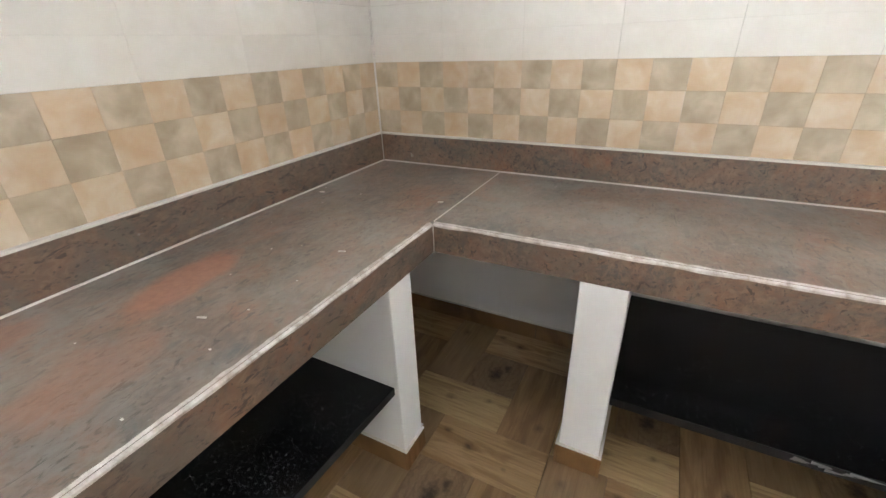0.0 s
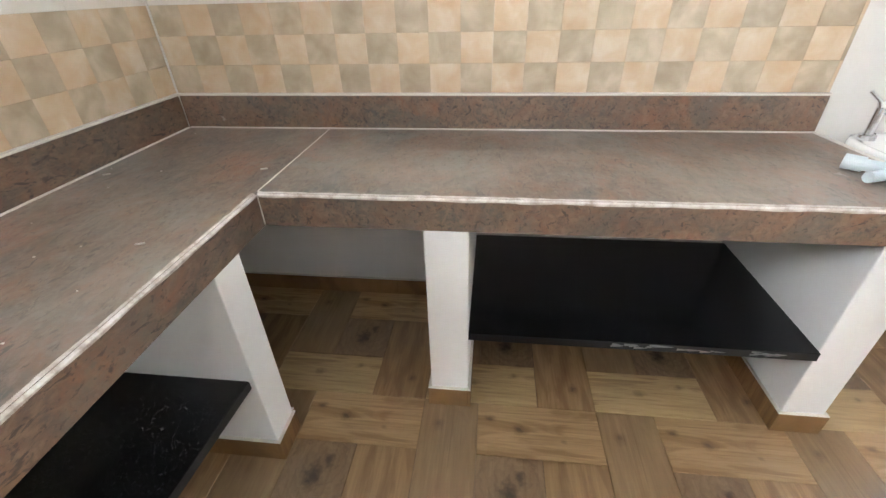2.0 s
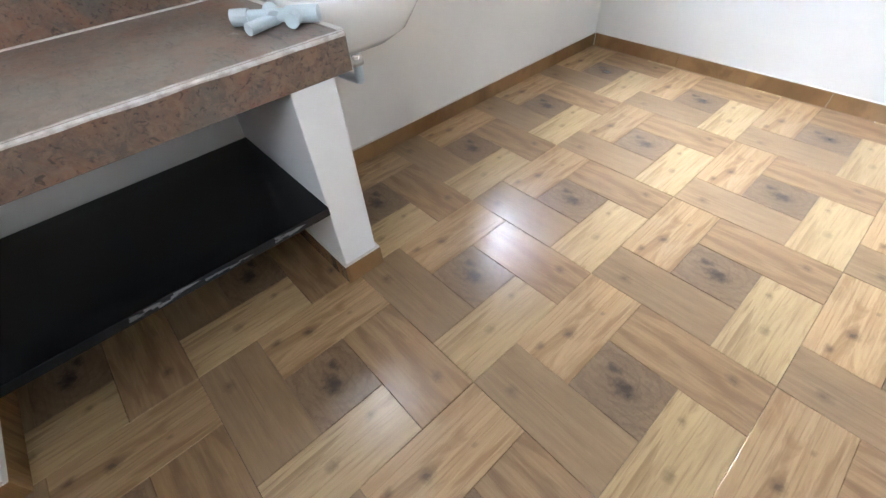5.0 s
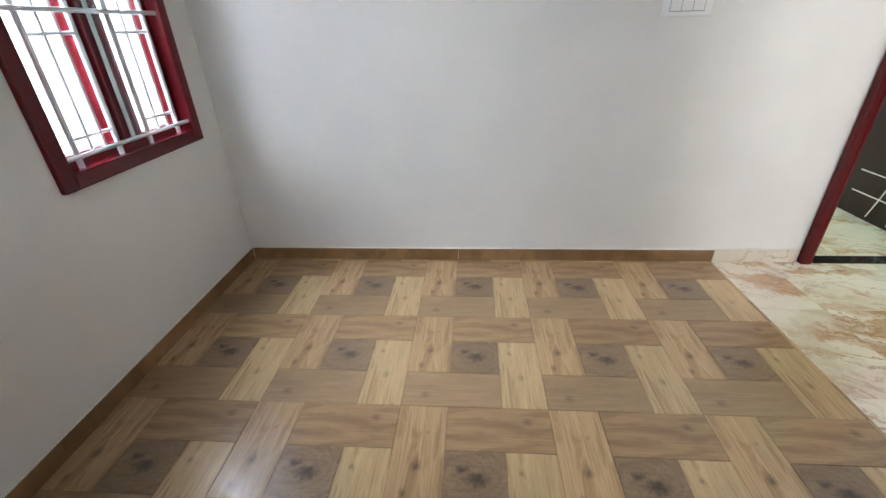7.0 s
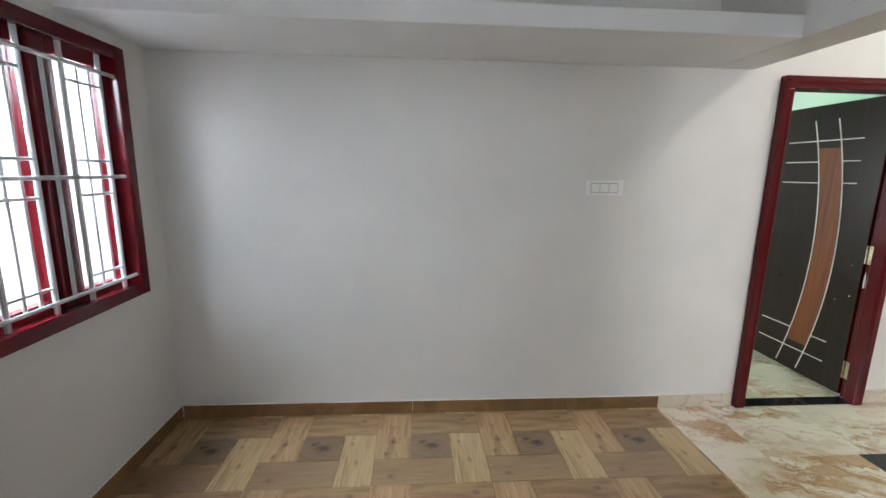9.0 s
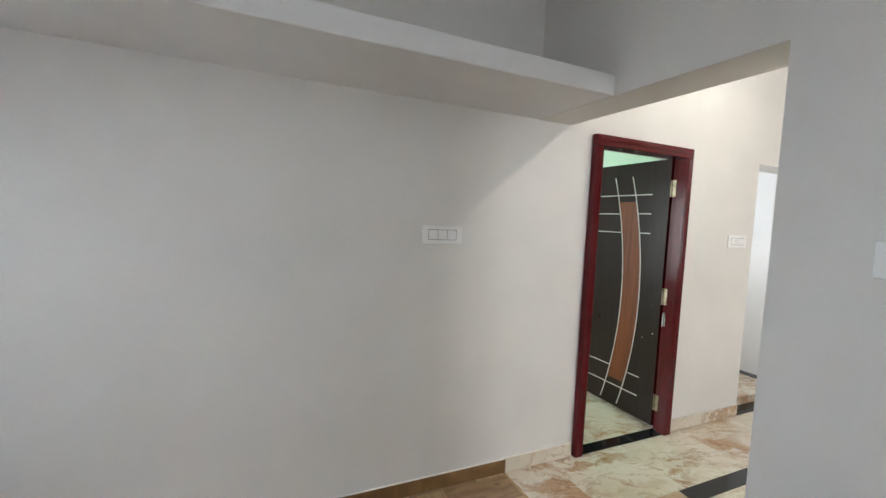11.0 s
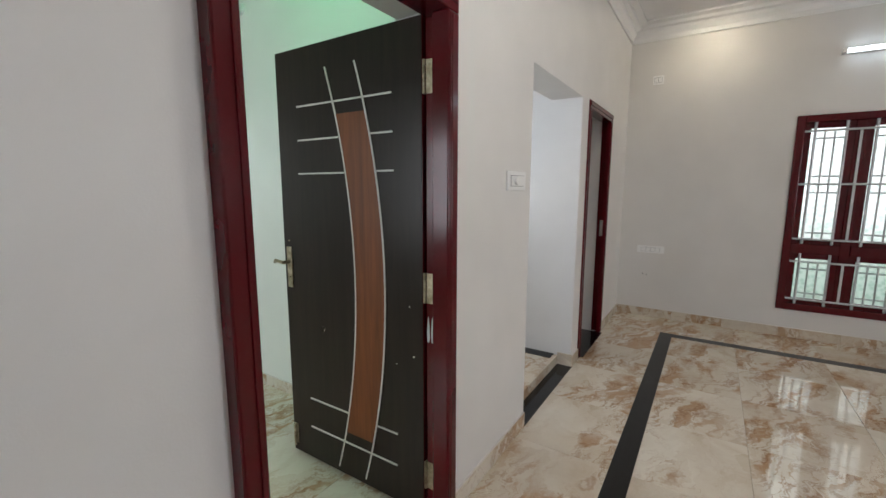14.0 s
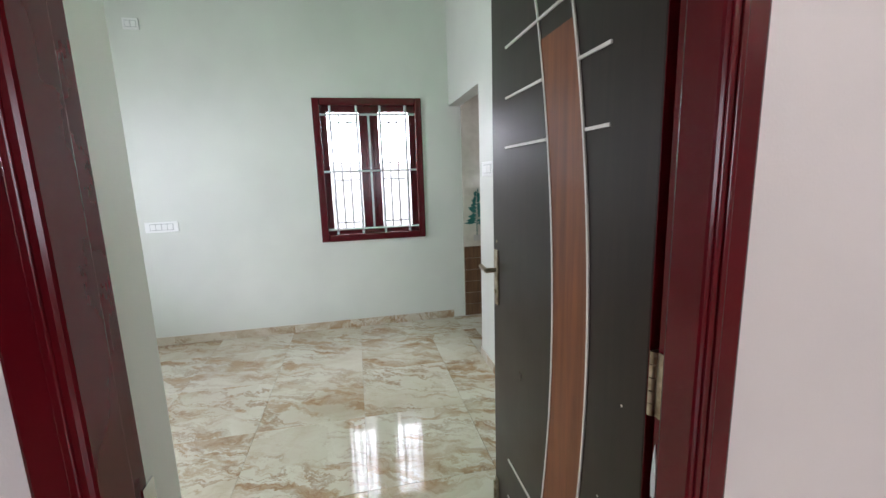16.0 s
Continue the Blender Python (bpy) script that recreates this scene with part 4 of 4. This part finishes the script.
for x, y in ((-1.108, 1.323), (-0.776, 0.60), (-0.646, 1.391), (-0.71, 0.955)):
    rod(bm, (x - 0.009, y, TOP + 0.002), (x + 0.009, y + 0.007, TOP + 0.002), 0.0022, 6)
part("crumbs", bm, M_STRIP, litter)


# ---- switch plates ----
def plate_thing(name, along, u0, u1, z0, z1, face, out, modules, label, blank=0):
    """A plastic wall plate with rockers. out: which way it stands off the wall."""
    def bx(a, b, d0, d1, c, d):
        d0, d1 = sorted((face + out * d0, face + out * d1))
        return (a, b, d0, d1, c, d) if along == "x" else (d0, d1, a, b, c, d)
    root = thing(name, *((((u0 + u1) / 2, face, z0)) if along == "x" else (face, (u0 + u1) / 2, z0)), label, "switch plate", "wall plates")
    part("cover", boxes(bx(u0, u1, 0.0, 0.010, z0, z1), bevel=0.004), M_PLATE, root)
    h, w = z1 - z0, u1 - u0
    part("recess_line", boxes(bx(u0 + w * 0.15, u1 - w * 0.15, 0.009, 0.0108, z0 + h * 0.21, z1 - h * 0.21)), M_GREYLINE, root, "thin grey surround")
    a, b = u0 + w * 0.155, u1 - w * 0.155
    n = modules
    for i in range(n):
        p, q = a + (b - a) * i / n, a + (b - a) * (i + 1) / n
        part("rocker", boxes(bx(p + 0.0015, q - 0.0015, 0.009, 0.0135, z0 + h * 0.24, z1 - h * 0.24), bevel=0.0015), M_PLATE, root)
    return root


plate_thing("switch_plate", "y", -0.790, -0.556, 1.372, 1.468, EX, -1, 3, "white three-switch plate on the kitchen wall")
plate_thing("switch_plate", "y", -3.315, -3.085, 1.385, 1.480, EX, -1, 2, "white switch plate beside the passage opening")
regulator = bpy.data.objects["switch_plate.001"]
part("knob", rods(((EX - 0.0105, -3.172, 1.4325), (EX - 0.026, -3.172, 1.4325), 0.019), sides=24), M_PLATE, regulator, "round white regulator knob")
plate_thing("switch_plate", "x", 1.685, 1.93, 1.398, 1.494, PY1, 1, 3, "white switch plate on the partition pier")
plate_thing("switch_plate", "x", 0.872, 1.20, 1.208, 1.304, NY - 0.010, -1, 4, "white socket and switch plate above the counter")
plate_thing("socket_plate", "x", 2.977, 3.241, 0.705, 0.782, SY, 1, 4, "white socket plate low on the living room wall")
plate_thing("switch_plate", "x", 3.10, 3.20, 2.458, 2.546, SY, 1, 2, "small white plate high on the wall")
plate_thing("switch_plate", "x", 5.50, 5.735, 1.365, 1.462, BS, 1, 2, "white two-switch plate on the bedroom wall")
plate_thing("socket_plate", "y", -0.566, -0.314, 0.985, 1.075, BX, -1, 4, "white socket plate on the bedroom wall")
plate_thing("switch_plate", "y", -0.488, -0.375, 2.555, 2.64, BX, -1, 2, "small white plate high on the bedroom wall")


def holder(name, place, way, label):
    """A white lamp holder that leans out of the wall."""
    p, w = Vector(place), Vector(way).normalized()
    root = thing(name, *place, label, "lamp holder", "lamp holders")
    part("base", rods((p, p + w * 0.02, 0.034), sides=20), M_PLATE, root)
    tip = p + w * 0.06 + Vector((0, 0, -0.02))
    part("socket", rods((p + w * 0.015, tip, 0.021), sides=18), M_PLATE, root)
    # a solid disc, coloured as the shade in the empty socket
    part("opening", rods((tip, tip + (tip - p).normalized() * 0.002, 0.016), sides=18), M_GAP, root, "open socket, a dark disc for its inner shade")


holder("lamp_holder", (EX, -4.01, 2.64), (-1, 0, -0.2), "white empty lamp holder on the living room wall")
holder("lamp_holder", (5.196, BS, 2.52), (0, 1, -0.2), "white empty lamp holder on the bedroom wall")
plugs = thing("wall_plugs", 3.15, SY, 0.45, "two small dark wall plugs below the socket", "wall plug")
part("plug", rods(((3.17, SY - 0.002, 0.47), (3.17, SY + 0.004, 0.47), 0.006)), M_GAP, plugs)
part("plug", rods(((3.13, SY - 0.002, 0.465), (3.13, SY + 0.004, 0.465), 0.005)), M_GAP, plugs)

# ---- lamps ----
tube = thing("tube_light", 1.13, SY, 2.543, "lit white tube light high on the living room wall", "lamp")
part("batten", boxes((0.50, 1.76, SY, SY + 0.03, 2.526, 2.568), bevel=0.003), M_PLATE, tube)
part("tube", rods(((0.53, SY + 0.045, 2.547), (1.73, SY + 0.045, 2.547), 0.014), sides=14), M_TUBE, tube)
part("end_cap", boxes((1.73, 1.76, SY + 0.03, SY + 0.062, 2.528, 2.565), bevel=0.003), M_PLATE, tube)
part("end_cap", boxes((0.50, 0.53, SY + 0.03, SY + 0.062, 2.528, 2.565), bevel=0.003), M_PLATE, tube)


def downlight(x, y, material, label):
    root = thing("downlight", x, y, CEIL, label, "lamp", "ceiling downlights")
    bm = bmesh.new()
    rod(bm, (x, y, CEIL - 0.006), (x, y, CEIL - 0.0005), 0.056, 28)
    part("rim", bm, M_PLATE, root)
    part("diffuser", rods(((x, y, CEIL - 0.010), (x, y, CEIL - 0.0055), 0.043), sides=24), material, root, "glowing diffuser")


# the pair at x 0.3 is unseen, added to mirror the others
for dx, dy in ((2.665, -5.78), (2.665, -2.6), (0.3, -5.78), (0.3, -2.6)):
    downlight(dx, dy, M_LED_BRIGHT if dy > -3 else M_LED, "small round lit warm ceiling downlight")
downlight(4.25, -2.5, M_LED_GREEN, "small round lit green ceiling lamp")

# ---- bathroom wall seen through the bedroom ----
bath = solid("wall_bath_tiles", boxes((BX - 0.015, BX - 0.001, -4.68, BS - 0.112, 0.0, 2.4)), M_BATH, "glazed beige bathroom wall tiles with a plant print", "wall tiles")
for k in range(6):
    z = 0.01 + k * 0.115
    part("tile", boxes((BX - 0.022, BX - 0.015, -4.6, BS - 0.114, z, z + 0.112), bevel=0.0015), M_BATH_WOOD, bath, "brown wood-print tile")


def plant_print(cy, z0):
    bm = bmesh.new()
    for k in range(34):
        t = k / 33
        h = z0 + 0.12 + 0.30 * t
        s = 1 if k % 2 else -1
        reach = (0.10 * (1 - t) + 0.02) * random.uniform(0.7, 1.1)
        w = 0.022 * random.uniform(0.8, 1.3)
        x = BX - 0.0165 - 0.0004 * (k % 5)
        a = Vector((x, cy, h))
        tip = Vector((x, cy + s * reach, h + random.uniform(-0.03, 0.05)))
        up = Vector((0, 0, w))
        bm.faces.new([bm.verts.new(v) for v in (a, (a + tip) / 2 - up * 0.7, tip, (a + tip) / 2 + up)])
    part("leaf_print", bm, M_TEAL, bath, "teal plant printed on the tile")
    part("stem_print", boxes((BX - 0.018, BX - 0.0155, cy - 0.004, cy + 0.004, z0, z0 + 0.15)), M_TEAL, bath)
    part("pot_print", boxes((BX - 0.018, BX - 0.0155, cy - 0.035, cy + 0.035, z0 - 0.05, z0 + 0.01)), M_RUBBER, bath)


plant_print(-3.155, 0.80)
part("flower_print", rods(((BX - 0.018, -3.27, 0.98), (BX - 0.0155, -3.27, 0.98), 0.035), ((BX - 0.018, -3.26, 1.03), (BX - 0.0155, -3.26, 1.03), 0.02), sides=10), M_RED, bath, "rust-red flower print")


# ---- tiled surfaces: the pieces ----
def clip(a0, a1, b0, b1, r):
    a0, a1, b0, b1 = max(a0, r[0]), min(a1, r[1]), max(b0, r[2]), min(b1, r[3])
    return (a0, a1, b0, b1) if a1 - a0 > 0.004 and b1 - b0 > 0.004 else None


T = 0.595
CUT_X, CUT_Y = (0.0, 0.190, 0.398, T), (0.0, 0.182, 0.402, T)  # where the printed planks meet
PRINT = [  # slot, x0, x1, y0, y1 as cuts of a tile
    (0, 1, 3, 2, 3), (1, 2, 3, 0, 2), (2, 0, 1, 1, 3), (3, 0, 2, 0, 1), (4, 1, 2, 1, 2)]
PRINT_M = (M_W_TAN, M_W_BROWN, M_W_BROWN2, M_W_PALE, M_W_KNOT)


def plank_tile(slot, r):
    """One printed plank with eased edges, in its tile's own coordinates."""
    bm = bmesh.new()
    x0, x1, y0, y1 = r
    e = 0.0012
    lo, mi = ([bm.verts.new(v) for v in ((x0, y0, z), (x1, y0, z), (x1, y1, z), (x0, y1, z))] for z in (-0.0085, -0.0008))
    hi = [bm.verts.new(v) for v in ((x0 + e, y0 + e, 0), (x1 - e, y0 + e, 0), (x1 - e, y1 - e, 0), (x0 + e, y1 - e, 0))]
    bm.faces.new(hi)
    for p, q in ((lo, mi), (mi, hi)):
        for i in range(4):
            bm.faces.new((p[i], p[(i + 1) % 4], q[(i + 1) % 4], q[i]))
    return mesh_from("plank_tile", bm, PRINT_M[slot])


X0, Y0 = -0.17, 0.645
area_k = (WX - 0.1, EX, FJ, NY)
shared_planks, g = {}, 0.0008
for i in range(-2, 7):
    for j in range(-4, 3):
        ox, oy = X0 + i * T, Y0 + j * T
        for slot, a, b, c, d in PRINT:
            r = clip(ox + CUT_X[a] + g, ox + CUT_X[b] - g, oy + CUT_Y[c] + g, oy + CUT_Y[d] - g, area_k)
            if not r:
                continue
            r = tuple(round(v, 4) for v in (r[0] - ox, r[1] - ox, r[2] - oy, r[3] - oy))
            if (slot, r) not in shared_planks:
                shared_planks[slot, r] = plank_tile(slot, r)
            ob = new("plank_tile", shared_planks[slot, r])
            ob.parent = floor_k
            ob.matrix_basis = Matrix.Translation((ox, oy, 0))


def flat_tile(dx, dy, h=0.0085, e=0.001):
    bm = bmesh.new()
    lo = [bm.verts.new(v) for v in ((0, 0, -h), (dx, 0, -h), (dx, dy, -h), (0, dy, -h))]
    mi = [bm.verts.new(v) for v in ((0, 0, -e), (dx, 0, -e), (dx, dy, -e), (0, dy, -e))]
    hi = [bm.verts.new(v) for v in ((e, e, 0), (dx - e, e, 0), (dx - e, dy - e, 0), (e, dy - e, 0))]
    bm.faces.new(hi)
    for p, q in ((lo, mi), (mi, hi)):
        for i in range(4):
            bm.faces.new((p[i], p[(i + 1) % 4], q[(i + 1) % 4], q[i]))
    return bm


def marble_floor(parent, areas, ox, oy, size, shared):
    for area in areas:
        nx0, nx1 = math.floor((area[0] - ox) / size), math.ceil((area[1] - ox) / size)
        ny0, ny1 = math.floor((area[2] - oy) / size), math.ceil((area[3] - oy) / size)
        for i in range(nx0, nx1):
            for j in range(ny0, ny1):
                r = clip(ox + i * size, ox + (i + 1) * size, oy + j * size, oy + (j + 1) * size, area)
                if not r:
                    continue
                dx, dy = round(r[1] - r[0] - 0.0012, 4), round(r[3] - r[2] - 0.0012, 4)
                if (dx, dy) not in shared:
                    shared[dx, dy] = mesh_from("floor_tile", flat_tile(dx, dy), M_MARBLE)
                ob = new("floor_tile", shared[dx, dy])
                ob.parent = parent
                ob.matrix_basis = Matrix.Translation((r[0] + 0.0006, r[2] + 0.0006, 0))


sizes = {}
BX0, BX1, BY0, BY1 = 2.808, 2.915, -5.682, -5.58  # the dark inlaid band
B2X, B2Y = -0.55, -2.12
marble_floor(floor_l, [(BX1, EX, SY, FJ), (WX - 0.28, BX1, SY, BY0), (WX - 0.28, BX1, B2Y + 0.105, FJ), (WX - 0.28, B2X - 0.105, BY0, B2Y + 0.105), (B2X, BX0, BY1, B2Y)], 2.915, -5.682, 0.6, sizes)
marble_floor(floor_b, [(EX2 + 0.0005, BX, BS, 0.6), (5.82, BX, BS - 0.11, BS), (EX + 0.071, EX2, -2.53, -1.69), (4.7, BX, -4.7, BS - 0.11)], 4.0, -2.6, 0.6, sizes)
for row in ((BX0, BX1, BY0, B2Y + 0.105), (B2X - 0.105, BX0, BY0, BY1), (B2X - 0.105, B2X, BY1, B2Y + 0.105), (B2X, BX0, B2Y, B2Y + 0.105)):
    part("floor_band", boxes((row[0] + 0.0006, row[1] - 0.0006, row[2] + 0.0006, row[3] - 0.0006, -0.0085, 0.0)), M_BAND, floor_l, "dark granite border strip")


def skirting(name, along, lo, hi, face, out, h, t, piece, material, label, skips=()):
    """Tile skirting in lengths along a wall, with a thin light bead on top."""
    root = thing(name, *(((lo + hi) / 2, face, 0) if along == "x" else (face, (lo + hi) / 2, 0)), label, "baseboard", kind="structure")
    u = lo
    while u < hi - 1e-4:
        v = min(u + piece, hi)
        if not any(a <= (u + v) / 2 <= b for a, b in skips):
            d = sorted((face + out * 0.0006, face + out * t))
            row = (u + 0.0006, v - 0.0006, *d, 0.0005, h) if along == "x" else (*d, u + 0.0006, v - 0.0006, 0.0005, h)
            part("tile", boxes(row, bevel=0.0015), material, root)
            d2 = sorted((face + out * 0.0006, face + out * (t - 0.002)))
            part("grout_bead", boxes((u, v, *d2, h, h + 0.003) if along == "x" else (*d2, u, v, h, h + 0.003)), M_GROUT, root)
        u = v
    return root


M_W_SKIRT_Y = printed_wood("skirting_wood_print_cross", (0.27, 0.155, 0.068), (0.14, 0.078, 0.034), "y", (), 0.8)
skirting("baseboard_kitchen_east", "y", FJ, NY - 0.012, EX, -1, 0.082, 0.011, 0.4, M_W_SKIRT_Y, "wood-print tile skirting along the kitchen wall")
skirting("baseboard_kitchen_north", "x", 1.12, EX - 0.012, NY, -1, 0.082, 0.011, 0.4, M_W_SKIRT, "wood-print tile skirting under the kitchen window")
skirting("baseboard_kitchen_counter", "x", WX, -0.156, NY, -1, 0.082, 0.011, 0.4, M_W_SKIRT, "wood-print tile skirting under the counter")
skirting("baseboard_kitchen_shelf", "x", -0.006, 0.97, NY, -1, 0.082, 0.011, 0.4, M_W_SKIRT, "wood-print tile skirting under the stone shelf")
skirting("baseboard_kitchen_west", "y", 1.108, NY - 0.012, WX, 1, 0.082, 0.011, 0.4, M_W_SKIRT_Y, "wood-print tile skirting in the corner under the counter")
skirting("baseboard_living_jamb", "y", -1.657, FJ, EX, -1, 0.088, 0.011, 0.5, M_MARBLE, "beige tile skirting beside the door")
skirting("baseboard_living_middle", "y", -3.405, -2.567, EX, -1, 0.088, 0.011, 0.45, M_MARBLE, "beige tile skirting between door and passage")
skirting("baseboard_living_pier", "y", -4.569, -4.391, EX, -1, 0.088, 0.011, 0.45, M_MARBLE, "beige tile skirting between passage and door")
skirting("baseboard_living_end", "y", SY + 0.012, -5.413, EX, -1, 0.088, 0.011, 0.45, M_MARBLE, "beige tile skirting at the room's corner")
skirting("baseboard_living_south", "x", WX, EX - 0.012, SY, 1, 0.088, 0.011, 0.45, M_MARBLE, "beige tile skirting along the window wall")
skirting("baseboard_bedroom_far", "y", BS, 0.6, BX, -1, 0.075, 0.011, 0.5, M_MARBLE, "beige tile skirting along the bedroom wall")
skirting("baseboard_bedroom_south", "x", EX2 + 0.01, 5.82, BS, 1, 0.075, 0.011, 0.5, M_MARBLE, "beige tile skirting along the bedroom side wall")
skirting("baseboard_partition", "x", 0.5, 2.178, PY1, 1, 0.082, 0.011, 0.4, M_W_SKIRT, "wood-print tile skirting at the partition")
pjamb = solid("baseboard_partition_end", prism(bmesh.new(), [(2.1356, PY0), (2.146, PY0), (2.189, PY1), (2.1786, PY1)], "z", 0.0005, 0.085), M_MARBLE, "beige tile skirting at the partition's end", "baseboard")

# wall tiles over the counter: a chequered band and cream courses
C, R = 0.109, 0.0970
BASE = 0.933


def wall_tile(w, h, along):
    """A glazed tile 8 mm thick with a soft edge; face towards +x (along y) or -y (along x)."""
    bm = bmesh.new()
    e, t = 0.0009, 0.009
    outer, inner = [(0, 0), (w, 0), (w, h), (0, h)], [(e, e), (w - e, e), (w - e, h - e), (e, h - e)]

    def put(u, v, d):
        return (u, -d, v) if along == "x" else (d, u, v)
    a = [bm.verts.new(put(u, v, 0)) for u, v in outer]
    b = [bm.verts.new(put(u, v, t - 0.0005)) for u, v in outer]
    c = [bm.verts.new(put(u, v, t)) for u, v in inner]
    bm.faces.new(c)
    for p, q in ((a, b), (b, c)):
        for i in range(4):
            bm.faces.new((p[i], p[(i + 1) % 4], q[(i + 1) % 4], q[i]))
    return bm


def tiled(name, along, face, start, count, phase, first, end, label):
    """Courses of tiles away from the corner; the corner's own column is cut to its width, and so is the last."""
    step = 1 if along == "x" else -1
    root = thing(name, *((start, face, BASE) if along == "x" else (face, start, BASE)), label, "wall tiles", kind="structure")
    shared = {}

    def lay(d0, d1, j, m, high=R):
        d1 = min(d1, end)
        if d1 - d0 < 0.01:
            return
        key = (round(d1 - d0, 4), m.name, high)
        if key not in shared:
            shared[key] = mesh_from("tile", wall_tile(d1 - d0 - 0.0004, high - 0.0004, along), m)
        u = start + d0 if step > 0 else start - d1
        ob = new("tile", shared[key])
        ob.parent = root
        ob.matrix_parent_inverse = root.matrix_basis.inverted()
        z = BASE + min(j, 3) * R + max(j - 3, 0) * 0.104
        ob.matrix_basis = Matrix.Translation((u, face, z)) if along == "x" else Matrix.Translation((face, u, z))

    for i in range(count):
        d0, d1 = (0.0, first) if i == 0 else (first + (i - 1) * C, first + i * C)
        for j in range(3):
            lay(d0, d1, j, (M_TILE_GREY, M_TILE_TAN)[(i + j + phase) % 2])
    for i in range(math.ceil(count / 3)):
        for j in range(3, 9):
            lay(max(first + (3 * i - 1) * C, 0.0), first + (3 * i + 2) * C, j, M_TILE_CREAM, 0.104)
    return root


solid("trim_tile_corner", boxes((WX + 0.0005, WX + 0.0146, NY - 0.0145, NY - 0.0005, 0.936, 1.84)), M_GROUT, "white grout in the tiled corner", "grout")
tiled("wall_tiles_north", "x", NY - 0.0005, WX + 0.015, 22, 0, C, END_BACK - WX - 0.02, "smoky and sandy chequered glazed tiles below cream tiles")
tiled("wall_tiles_west", "y", WX + 0.0005, NY - 0.0095, 25, 1, 0.105, 2.63, "smoky and sandy chequered glazed tiles below cream tiles")
